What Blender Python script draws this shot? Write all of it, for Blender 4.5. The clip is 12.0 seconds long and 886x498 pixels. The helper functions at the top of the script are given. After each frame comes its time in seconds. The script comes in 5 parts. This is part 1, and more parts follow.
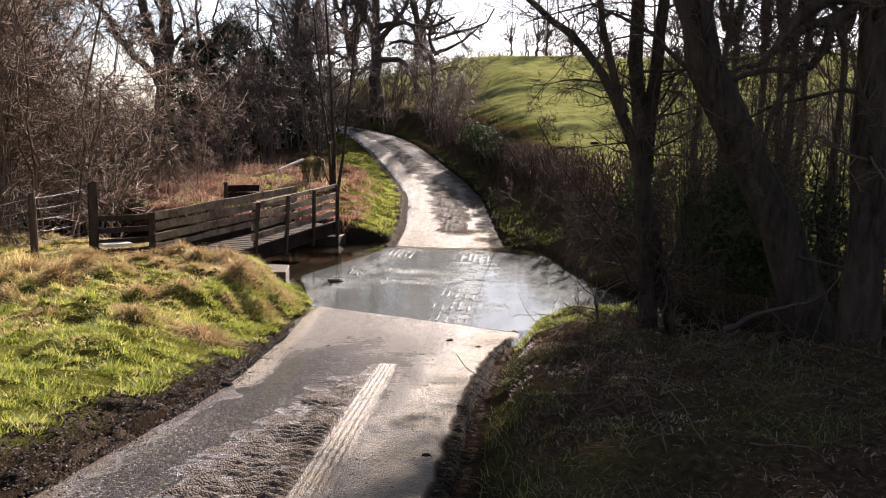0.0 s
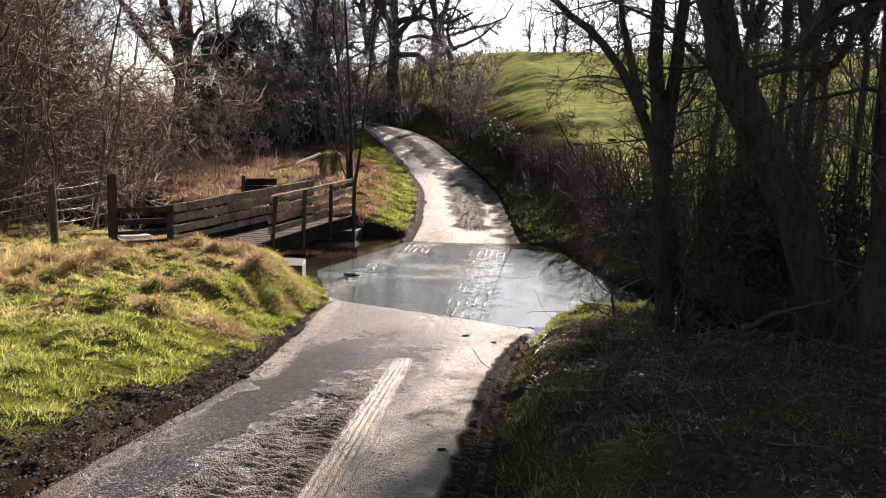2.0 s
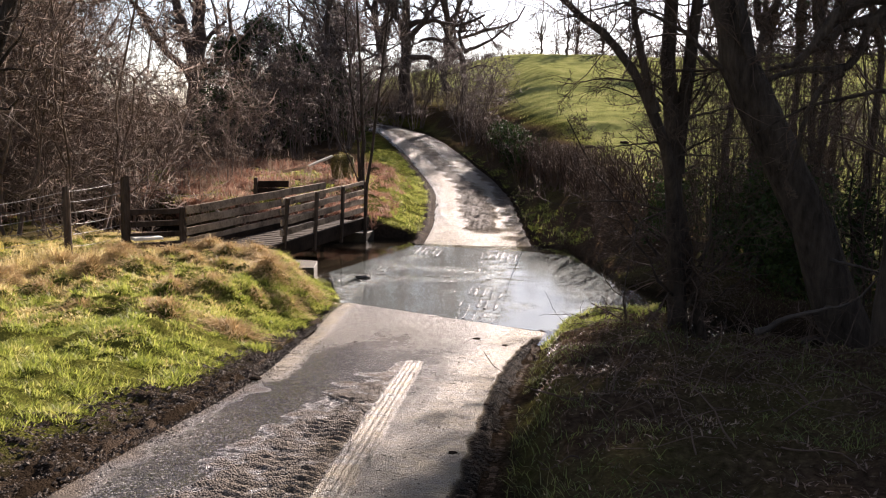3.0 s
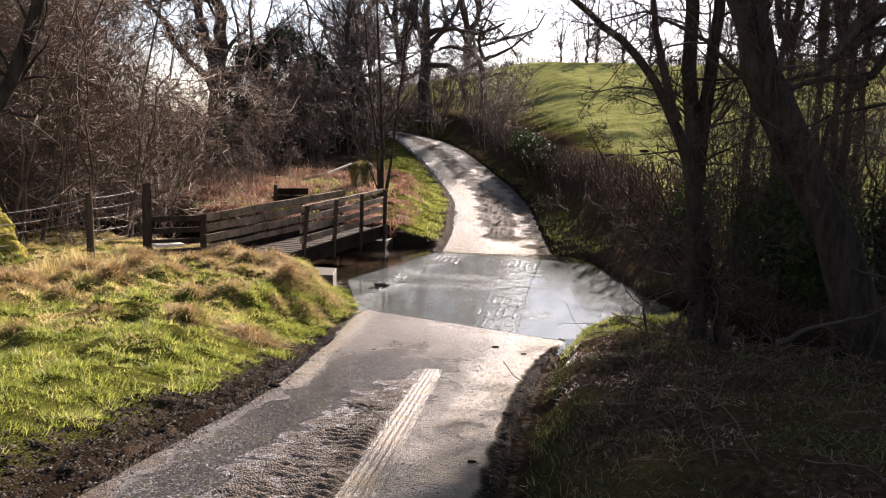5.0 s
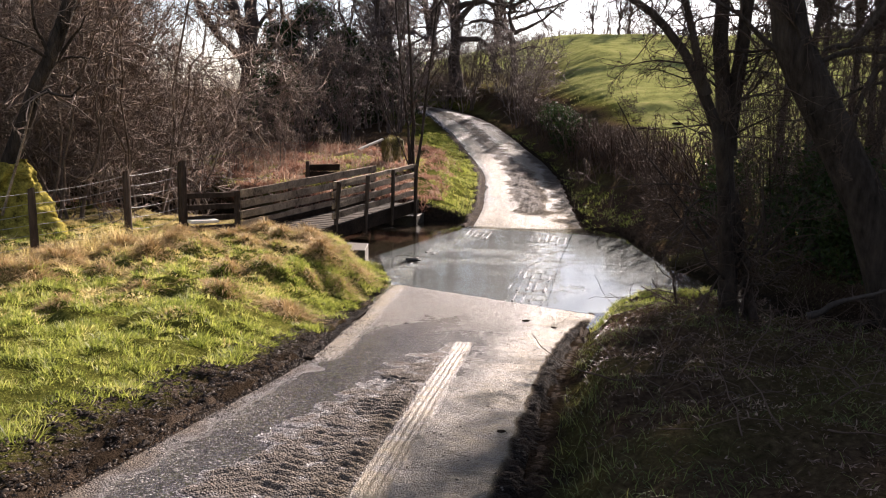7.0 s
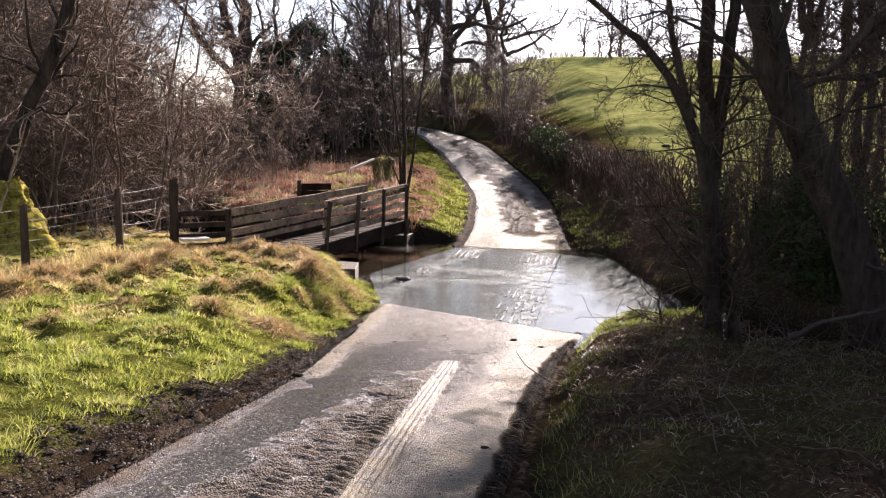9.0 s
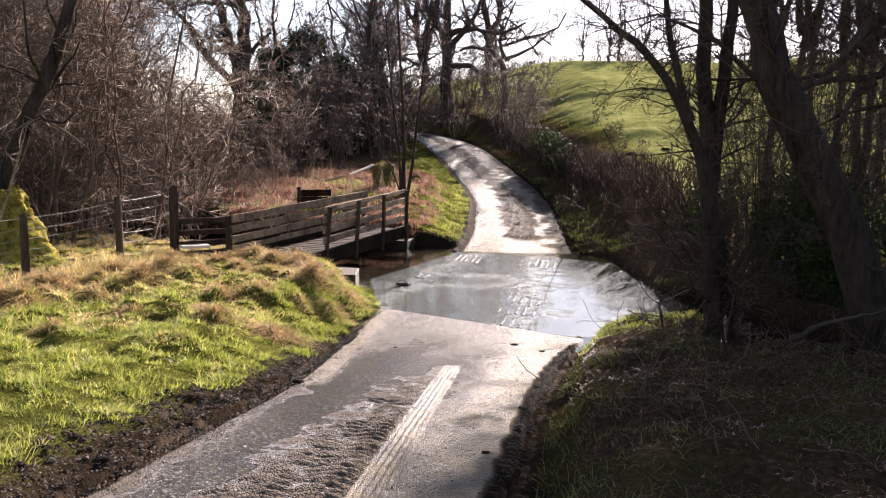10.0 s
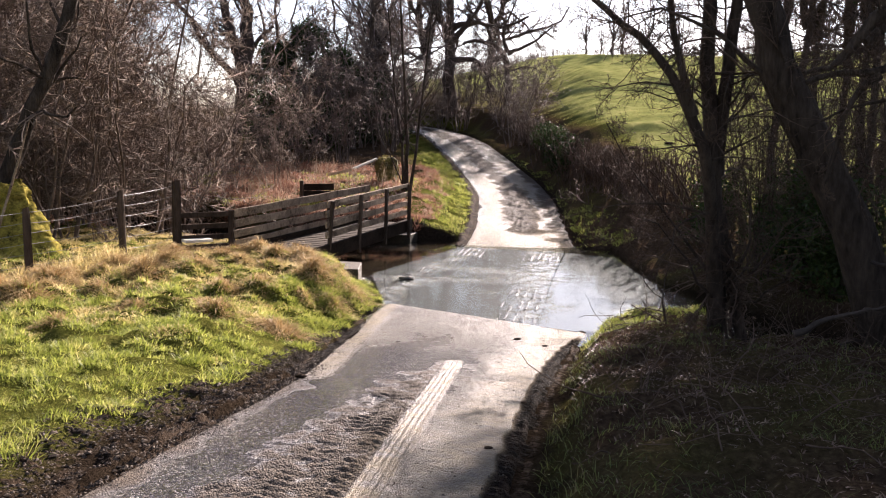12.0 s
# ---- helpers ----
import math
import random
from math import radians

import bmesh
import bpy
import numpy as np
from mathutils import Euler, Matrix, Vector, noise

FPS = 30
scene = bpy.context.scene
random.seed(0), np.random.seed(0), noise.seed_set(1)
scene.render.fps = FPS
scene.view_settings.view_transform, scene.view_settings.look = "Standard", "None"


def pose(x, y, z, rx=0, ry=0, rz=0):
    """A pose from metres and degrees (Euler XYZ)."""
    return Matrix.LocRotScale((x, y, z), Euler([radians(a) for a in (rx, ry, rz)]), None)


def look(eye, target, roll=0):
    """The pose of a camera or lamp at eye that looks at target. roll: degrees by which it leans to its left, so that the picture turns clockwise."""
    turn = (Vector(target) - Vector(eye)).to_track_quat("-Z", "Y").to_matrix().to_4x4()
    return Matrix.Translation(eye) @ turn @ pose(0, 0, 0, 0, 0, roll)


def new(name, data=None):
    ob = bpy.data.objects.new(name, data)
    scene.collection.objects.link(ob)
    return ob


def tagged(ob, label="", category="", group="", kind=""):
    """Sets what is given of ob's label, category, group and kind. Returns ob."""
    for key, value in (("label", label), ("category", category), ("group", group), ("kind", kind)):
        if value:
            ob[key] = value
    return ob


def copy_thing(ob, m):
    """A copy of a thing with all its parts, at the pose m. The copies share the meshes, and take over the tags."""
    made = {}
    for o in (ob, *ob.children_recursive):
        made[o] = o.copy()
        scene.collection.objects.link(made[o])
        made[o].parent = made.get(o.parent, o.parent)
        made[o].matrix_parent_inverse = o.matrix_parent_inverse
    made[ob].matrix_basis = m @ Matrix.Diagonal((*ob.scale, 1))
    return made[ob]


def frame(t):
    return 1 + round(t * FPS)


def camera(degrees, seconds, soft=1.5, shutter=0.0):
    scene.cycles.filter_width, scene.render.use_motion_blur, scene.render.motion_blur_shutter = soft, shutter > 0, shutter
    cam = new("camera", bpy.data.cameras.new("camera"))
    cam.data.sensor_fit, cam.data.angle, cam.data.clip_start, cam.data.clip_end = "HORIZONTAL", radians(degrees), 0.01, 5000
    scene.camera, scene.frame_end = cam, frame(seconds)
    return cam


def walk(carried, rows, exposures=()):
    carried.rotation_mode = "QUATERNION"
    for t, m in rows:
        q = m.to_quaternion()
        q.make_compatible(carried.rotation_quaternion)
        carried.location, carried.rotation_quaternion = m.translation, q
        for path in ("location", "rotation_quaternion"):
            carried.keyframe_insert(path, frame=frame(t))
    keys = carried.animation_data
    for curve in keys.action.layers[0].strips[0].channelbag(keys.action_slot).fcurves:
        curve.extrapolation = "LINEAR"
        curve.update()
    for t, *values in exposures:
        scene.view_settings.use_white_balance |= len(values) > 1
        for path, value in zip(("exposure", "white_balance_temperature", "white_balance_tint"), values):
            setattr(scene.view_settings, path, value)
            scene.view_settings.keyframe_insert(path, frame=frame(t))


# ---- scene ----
cam = camera(55.0, 12.0, soft=1.1)

PATH = [
    (0, (-0.216, -0.018, 3.581), (-0.218, 1.96, 3.282), 0.8),
    (0.5, (-0.214, -0.019, 3.581), (-0.22, 1.958, 3.278), 0.8),
    (1, (-0.228, -0.024, 3.581), (-0.24, 1.953, 3.277), 1.0),
    (1.5, (-0.221, -0.023, 3.585), (-0.244, 1.954, 3.279), 1.1),
    (2, (-0.234, -0.026, 3.58), (-0.272, 1.949, 3.27), 1.3),
    (2.5, (-0.233, -0.003, 3.582), (-0.286, 1.973, 3.276), 1.3),
    (3, (-0.234, -0.018, 3.58), (-0.299, 1.958, 3.275), 1.3),
    (3.5, (-0.241, -0.017, 3.582), (-0.328, 1.957, 3.275), 1.1),
    (5.5, (-0.246, -0.026, 3.591), (-0.367, 1.95, 3.306), 1.5),
    (6, (-0.243, -0.05, 3.596), (-0.395, 1.918, 3.276), 1.1),
    (6.5, (-0.231, -0.094, 3.6), (-0.403, 1.868, 3.252), 0.7),
    (6.7, (-0.228, -0.11, 3.602), (-0.404, 1.852, 3.254), 0.7),
    (8.3, (-0.194, -0.29, 3.631), (-0.386, 1.672, 3.293), 1.1),
    (8.5, (-0.182, -0.264, 3.623), (-0.369, 1.701, 3.301), 1.2),
    (9, (-0.172, -0.278, 3.628), (-0.334, 1.693, 3.326), 1.3),
    (9.5, (-0.166, -0.266, 3.63), (-0.311, 1.707, 3.333), 1.1),
    (10, (-0.162, -0.272, 3.625), (-0.326, 1.7, 3.335), 0.8),
    (10.5, (-0.16, -0.27, 3.636), (-0.331, 1.7, 3.342), 0.7),
    (11, (-0.16, -0.259, 3.633), (-0.326, 1.712, 3.338), 0.6),
    (11.5, (-0.16, -0.256, 3.625), (-0.328, 1.714, 3.326), 0.6),
    (12, (-0.163, -0.254, 3.63), (-0.333, 1.715, 3.326), 0.8),
]
walk(cam, [(t, look(*p)) for t, *p in PATH], exposures=[(0, 1.72, 6300, 22), (7.0, 1.76, 6250, 22), (9.0, 1.95, 6150, 24), (12.0, 1.93, 6200, 24)])

# ---- light ----
SUN_AZ, SUN_EL = 17.0, 22.0     # degrees right of +y, and above the horizon
world = bpy.data.worlds.new("sky")
scene.world = world
world.use_nodes = True
wn, wl = world.node_tree.nodes, world.node_tree.links
sky = wn.new("ShaderNodeTexSky")
sky.sky_type = 'NISHITA'
sky.sun_disc = False
sky.sun_elevation = radians(SUN_EL)
sky.sun_rotation = radians(SUN_AZ)
sky.dust_density = 0.25
haze = wn.new("ShaderNodeHueSaturation")      # thin high cloud pales the sky
haze.inputs["Saturation"].default_value = 0.68
haze.inputs["Value"].default_value = 0.9
wl.new(sky.outputs[0], haze.inputs["Color"])
wl.new(haze.outputs[0], wn["Background"].inputs[0])
wn["Background"].inputs[1].default_value = 0.056
sun = new("sun", bpy.data.lights.new("sun", "SUN"))
sun.data.energy = 5.0
sun.data.angle = radians(0.6)
sun.data.color = (1.0, 0.88, 0.72)
_a, _e = radians(SUN_AZ), radians(SUN_EL)
SUN_DIR = Vector((math.sin(_a) * math.cos(_e), math.cos(_a) * math.cos(_e), math.sin(_e)))
sun.matrix_world = look(SUN_DIR * 80, (0, 0, 0))

# ---- helpers of this scene ----


def npmesh(name, verts, faces, attrs=None, smooth=True):
    """A mesh from arrays: verts (n,3), faces a list of (m,3) or (m,4) index arrays."""
    me = bpy.data.meshes.new(name)
    verts = np.asarray(verts, dtype=np.float32)
    faces = [np.asarray(f, dtype=np.int32) for f in faces if len(f)]
    me.vertices.add(len(verts))
    me.vertices.foreach_set("co", verts.ravel())
    loops = np.concatenate([f.ravel() for f in faces])
    totals = np.concatenate([np.full(len(f), f.shape[1], dtype=np.int32) for f in faces])
    starts = np.concatenate([[0], np.cumsum(totals)[:-1]]).astype(np.int32)
    me.loops.add(len(loops))
    me.loops.foreach_set("vertex_index", loops)
    me.polygons.add(len(totals))
    me.polygons.foreach_set("loop_start", starts)
    me.polygons.foreach_set("loop_total", totals)
    me.polygons.foreach_set("use_smooth", np.full(len(totals), smooth))
    for key, val in (attrs or {}).items():
        a = me.attributes.new(key, 'FLOAT', 'POINT')
        a.data.foreach_set("value", np.asarray(val, dtype=np.float32))
    me.update(calc_edges=True)
    me.validate()
    return me


def put(name, me, material, parent=None, label=""):
    if material:
        me.materials.clear()
        me.materials.append(material)
    ob = new(name, me)
    if parent:
        ob.parent = parent
    return tagged(ob, label) if label else ob


def part(name, bm, material, parent=None, label=""):
    me = bpy.data.meshes.new(name)
    bm.to_mesh(me)
    bm.free()
    return put(name, me, material, parent, label)


def empty(name, m=None):
    ob = new(name)
    if m:
        ob.matrix_world = m
    return ob


def beam(a, b, w, h, rough=0.006, cuts=5, seed=0, up=(0, 0, 1)):
    """A sawn timber from a to b, w wide across and h high, bevelled and a little uneven."""
    a, b = Vector(a), Vector(b)
    d = (b - a)
    L = d.length
    d.normalize()
    u = Vector(up)
    s = d.cross(u)
    if s.length < 1e-3:
        s = Vector((1, 0, 0))
    s.normalize()
    u = s.cross(d)
    rnd = random.Random(seed)
    bm = bmesh.new()
    rings = []
    bev = min(w, h) * 0.12
    prof = [(-w/2+bev, -h/2), (w/2-bev, -h/2), (w/2, -h/2+bev), (w/2, h/2-bev), (w/2-bev, h/2), (-w/2+bev, h/2), (-w/2, h/2-bev), (-w/2, -h/2+bev)]
    for i in range(cuts + 1):
        c = a + d * L * i / cuts
        jx, jy = rnd.uniform(-rough, rough), rnd.uniform(-rough, rough)
        rings.append([bm.verts.new(c + s * (px + jx + rnd.uniform(-rough, rough) * .4) + u * (py + jy + rnd.uniform(-rough, rough) * .4)) for px, py in prof])
    for r0, r1 in zip(rings, rings[1:]):
        for k in range(8):
            bm.faces.new((r0[k], r0[(k+1) % 8], r1[(k+1) % 8], r1[k]))
    bm.faces.new(rings[0][::-1])
    bm.faces.new(rings[-1])
    bmesh.ops.recalc_face_normals(bm, faces=bm.faces)
    return bm


def stake(x, y, z0, z1, r, seed=0, lean=(0, 0), top_slope=0.02, sides=9):
    """A round fence post, slightly tapered and worn, with a sloped top."""
    rnd = random.Random(seed)
    bm = bmesh.new()
    rings = []
    n = 7
    offs = [rnd.uniform(0.88, 1.1) for _ in range(sides)]
    for i in range(n + 1):
        f = i / n
        ring = []
        for k in range(sides):
            an = 2 * math.pi * k / sides
            rr = r * offs[k] * (1.06 - 0.12 * f) * rnd.uniform(0.97, 1.03)
            if i == n:
                rr *= 0.86
            zz = z0 + (z1 - z0) * f + (math.cos(an) * top_slope if i == n else 0)
            ring.append(bm.verts.new((x + lean[0] * f + rr * math.cos(an), y + lean[1] * f + rr * math.sin(an), zz)))
        rings.append(ring)
    for a, b in zip(rings, rings[1:]):
        for k in range(sides):
            bm.faces.new((a[k], a[(k+1) % sides], b[(k+1) % sides], b[k]))
    bm.faces.new(rings[0][::-1])
    bm.faces.new(rings[-1])
    return bm


def tube_arrays(P, R, sides):
    """Vertices and quads of tubes along polylines P (m,n,3) with radii R (m,n)."""
    m, n, _ = P.shape
    T = np.gradient(P, axis=1)
    T /= np.linalg.norm(T, axis=2, keepdims=True) + 1e-9
    ref = np.where(np.abs(T[:, :1, 2:3]) > 0.8, np.array([1.0, 0.2, 0]), np.array([0.1, 0.2, 1.0]))
    U = np.cross(T, np.broadcast_to(ref, T.shape))
    U /= np.linalg.norm(U, axis=2, keepdims=True) + 1e-9
    V = np.cross(T, U)
    an = np.arange(sides) * 2 * np.pi / sides
    V3 = P[:, :, None, :] + R[:, :, None, None] * (np.cos(an)[None, None, :, None] * U[:, :, None, :] + np.sin(an)[None, None, :, None] * V[:, :, None, :])
    if n == 2:
        # a spike: base ring and one tip
        W = np.concatenate([V3[:, 0], P[:, 1:2]], 1)
        k = np.arange(m)[:, None, None] * (sides + 1)
        ring = np.stack([np.arange(sides), (np.arange(sides) + 1) % sides, np.full(sides, sides)], 1)[None]
        return W.reshape(-1, 3), (k + ring).reshape(-1, 3)
    idx = np.arange(m * n * sides).reshape(m, n, sides)
    nx = np.roll(idx, -1, axis=2)
    Q = np.stack([idx[:, :-1], nx[:, :-1], nx[:, 1:], idx[:, 1:]], axis=-1).reshape(-1, 4)
    return V3.reshape(-1, 3), Q


def tubes(name, groups):
    """One mesh from groups of (P, R, sides)."""
    vs, fs, off = [], [], 0
    for P, R, sides in groups:
        v, q = tube_arrays(np.asarray(P, float), np.asarray(R, float), sides)
        vs.append(v)
        fs.append(q + off)
        off += len(v)
    return npmesh(name, np.concatenate(vs), [np.concatenate([f for f in fs if f.shape[1] == w]) for w in (3, 4) if any(f.shape[1] == w for f in fs)])


def unit(v):
    return v / (np.linalg.norm(v, axis=-1, keepdims=True) + 1e-9)


def strands(rng, O, D, L, R, n, wob, up, tip):
    """Wandering polylines from origins O along D; up bends them towards the sky (or down)."""
    m = len(O)
    P = np.zeros((m, n, 3))
    P[:, 0] = O
    d = unit(D)
    for i in range(1, n):
        d = unit(d + rng.normal(0, wob, (m, 3)) + np.array([0, 0, up]))
        P[:, i] = P[:, i-1] + d * (L / (n - 1))[:, None]
    f = np.linspace(0, 1, n)[None, :]
    return P, R[:, None] * (1 - (1 - tip) * f)


def sprout(rng, P, R, L, k, t0, ang, lr, rr, rmin=0.0025, t1=1.0):
    """k children on each polyline: origins, directions, lengths, radii."""
    m, n, _ = P.shape
    t = rng.uniform(t0, t1, (m, k))
    x = t * (n - 1)
    i = np.minimum(x.astype(int), n - 2)
    f = (x - i)[..., None]
    rows = np.arange(m)[:, None]
    A, B = P[rows, i], P[rows, i + 1]
    O = A * (1 - f) + B * f
    T = unit(B - A)
    W = rng.normal(0, 1, (m, k, 3))
    W = unit(W - (W * T).sum(-1, keepdims=True) * T)
    a = np.radians(rng.normal(ang, ang * 0.25, (m, k)))[..., None]
    D = T * np.cos(a) + W * np.sin(a)
    LL = L[:, None] * lr * rng.uniform(0.55, 1.15, (m, k)) * (1.15 - 0.6 * t)
    RR = np.maximum(np.take_along_axis(R, i, 1) * rr * rng.uniform(0.7, 1.05, (m, k)), rmin)
    return O.reshape(-1, 3), D.reshape(-1, 3), LL.ravel(), RR.ravel()


def branching(rng, P, R, L, specs, rmin=0.0025):
    """Levels of branches grown on the polylines P; specs: (k, t0, angle, length ratio, radius ratio, points, wobble, up, tip)."""
    out = []
    for (k, t0, ang, lr, rr, n, wob, up, tip) in specs:
        O, D, L2, R2 = sprout(rng, P, R, L, k, t0, ang, lr, rr, rmin)
        P, R = strands(rng, O, D, L2, R2, n, wob, up, tip)
        L = L2
        out.append((P, R))
    return out


def bare_tree(name, rng, stems, specs, bark, twig, sides=10, wood_levels=1, at=None, parent=None, rmin=0.003, crook=0.12):
    """A leafless tree: stems is a list of (points, base radius, tip ratio); a trunk mesh with its limbs, and a crown of twigs."""
    ob = parent or empty(name, at)
    groups, tops = [], []
    for pts, r0, tip in stems:
        pts = np.array(pts, float)
        s = np.linspace(0, len(pts) - 1, 14)
        i = np.minimum(s.astype(int), len(pts) - 2)
        f = (s - i)[:, None]
        # smooth the hand-set line
        pp = pts[i] * (1 - f) + pts[i + 1] * f
        for _ in range(2):
            pp[1:-1] = (pp[:-2] + 2 * pp[1:-1] + pp[2:]) / 4
        pp[1:-1] += rng.normal(0, r0 * crook, pp[1:-1].shape)
        q = np.linspace(0, 1, 14)
        rad = r0 * (1 - (1 - tip) * q) * (1 + 0.5 * np.exp(-q * 14)) * (1 + rng.normal(0, 0.03, 14))
        groups.append((pp[None], rad[None], sides))
        tops.append((pp, rad))
    P = np.stack([a for a, _ in tops])
    R = np.stack([b for _, b in tops])
    L = np.linalg.norm(P[:, 1:] - P[:, :-1], axis=2).sum(1)
    lev = branching(rng, P, R, L, specs, rmin)
    if wood_levels:
        put("trunk", tubes("trunk", groups + [(p, r, 6) for p, r in lev[:wood_levels]]), bark, ob)
    else:
        for g in groups:
            put("stem", tubes("stem", [g]), bark, ob)
    if lev[wood_levels:]:
        tw = [(p, r, 4 if j == 0 and len(lev) - wood_levels > 1 else 3) for j, (p, r) in enumerate(lev[wood_levels:])]
        tagged(put("crown", tubes("crown", tw), twig, ob), kind="stuff")
    return ob


def blades(name, rng, pts, height, width, lean, material, curl=0.5, hvar=0.5, dirs=None, colour_attr=True):
    """Grass: one bent, tapering blade at each point."""
    m = len(pts)
    h = np.asarray(height) * rng.uniform(1 - hvar, 1 + hvar, m)
    an = rng.uniform(0, 2 * np.pi, m)
    side = np.stack([np.cos(an), np.sin(an), np.zeros(m)], 1)
    an2 = rng.uniform(0, 2 * np.pi, m)
    ln = np.abs(rng.normal(lean, lean * 0.5, m))
    bend = np.stack([np.cos(an2) * ln, np.sin(an2) * ln, np.ones(m)], 1)
    if dirs is not None:
        bend[:, :2] += dirs
    bend = unit(bend)
    out = bend * np.array([1, 1, 0])
    w = width * rng.uniform(0.6, 1.3, m)
    b0 = pts
    b1 = pts + bend * (h * 0.5)[:, None]
    b2 = pts + bend * (h * 0.92)[:, None] + out * (h * curl)[:, None] - np.array([0, 0, 1]) * (h * curl * 0.35)[:, None]
    V = np.stack([b0 - side * w[:, None] / 2, b0 + side * w[:, None] / 2, b1 + side * w[:, None] * .4, b1 - side * w[:, None] * .4, b2], 1)
    base = np.arange(m)[:, None] * 5
    me = npmesh(name, V.reshape(-1, 3), [base + np.array([[0, 1, 2, 3]]), base + np.array([[3, 2, 4]])])
    return put(name, me, material)


_lattice = np.random.default_rng(99).uniform(-1, 1, (256, 256))


def vnoise(x, y):
    """Value noise on a lattice, -1 to 1."""
    xi, yi = np.floor(x).astype(int), np.floor(y).astype(int)
    fx, fy = x - xi, y - yi
    fx, fy = fx * fx * (3 - 2 * fx), fy * fy * (3 - 2 * fy)
    x0, x1, y0, y1 = xi & 255, (xi + 1) & 255, yi & 255, (yi + 1) & 255
    a = _lattice[x0, y0] * (1 - fx) + _lattice[x1, y0] * fx
    c = _lattice[x0, y1] * (1 - fx) + _lattice[x1, y1] * fx
    return a * (1 - fy) + c * fy


def fbm(x, y, s, octaves=4, seed=0.0):
    """Uneven natural relief at s features a metre."""
    out, amp, tot = 0.0, 1.0, 0.0
    for k in range(octaves):
        f = s * 2 ** k
        c, d = math.cos(k * 1.3 + 0.4), math.sin(k * 1.3 + 0.4)
        out = out + amp * vnoise((x * c - y * d) * f + 17.3 * k + seed * 7.1, (x * d + y * c) * f + 5.1 * k + seed * 3.7)
        tot += amp
        amp *= 0.55
    return out / tot * 1.4


# ---- materials ----


def material(name, build):
    m = bpy.data.materials.new(name)
    m.use_nodes = True
    nt = m.node_tree
    build(nt, nt.nodes, nt.links, nt.nodes["Principled BSDF"])
    return m


def noise_node(n, l, scale, detail=6, rough=0.6, coord=None, stretch=None):
    t = n.new("ShaderNodeTexNoise")
    t.inputs["Scale"].default_value = scale
    t.inputs["Detail"].default_value = detail
    t.inputs["Roughness"].default_value = rough
    co = n.new("ShaderNodeTexCoord")
    if stretch:
        mp = n.new("ShaderNodeMapping")
        mp.inputs["Scale"].default_value = stretch
        l.new(co.outputs["Object"], mp.inputs[0])
        l.new(mp.outputs[0], t.inputs["Vector"])
    else:
        l.new(co.outputs["Object"], t.inputs["Vector"])
    return t.outputs["Fac"]


def ramp(n, l, fac, stops):
    r = n.new("ShaderNodeValToRGB")
    e = r.color_ramp.elements
    e[0].position, e[0].color = stops[0][0], (*stops[0][1], 1)
    e[1].position, e[1].color = stops[-1][0], (*stops[-1][1], 1)
    for p, c in stops[1:-1]:
        x = e.new(p)
        x.color = (*c, 1)
    l.new(fac, r.inputs[0])
    return r.outputs[0]


def mix(n, l, fac, a, b, mode='MIX'):
    x = n.new("ShaderNodeMix")
    x.data_type = 'RGBA'
    x.blend_type = mode
    for sock, v in ((x.inputs[0], fac), (x.inputs[6], a), (x.inputs[7], b)):
        if isinstance(v, (int, float)):
            sock.default_value = v
        elif isinstance(v, tuple):
            sock.default_value = (*v, 1)
        else:
            l.new(v, sock)
    return x.outputs[2]


def maths(n, l, op, a, b=0.0, clamp=False):
    x = n.new("ShaderNodeMath")
    x.operation = op
    x.use_clamp = clamp
    for sock, v in ((x.inputs[0], a), (x.inputs[1], b)):
        if isinstance(v, (int, float)):
            sock.default_value = v
        else:
            l.new(v, sock)
    return x.outputs[0]


def attr(n, key):
    a = n.new("ShaderNodeAttribute")
    a.attribute_name = key
    return a.outputs["Fac"]


def bumped(n, l, b, height, strength=0.5, dist=0.02):
    bp = n.new("ShaderNodeBump")
    bp.inputs["Strength"].default_value = strength
    bp.inputs["Distance"].default_value = dist
    l.new(height, bp.inputs["Height"])
    l.new(bp.outputs[0], b.inputs["Normal"])


def plain(name, dark, light, big=1.5, small=40, rough=0.8, bump=0.4, dist=0.01, stretch=None, spec=0.3, transl=0.0):
    """Two colours mixed by noise at two scales, with relief from the finer."""
    def build(nt, n, l, b):
        f1 = noise_node(n, l, big, 5, 0.6, stretch=stretch)
        f2 = noise_node(n, l, small, 6, 0.65, stretch=stretch)
        f = maths(n, l, 'ADD', maths(n, l, 'MULTIPLY', f1, 0.55), maths(n, l, 'MULTIPLY', f2, 0.45))
        l.new(ramp(n, l, f, [(0.36, dark), (0.64, light)]), b.inputs["Base Color"])
        b.inputs["Roughness"].default_value = rough
        b.inputs["Specular IOR Level"].default_value = spec
        if bump:
            bumped(n, l, b, f2, bump, dist)
    return material(name, build)


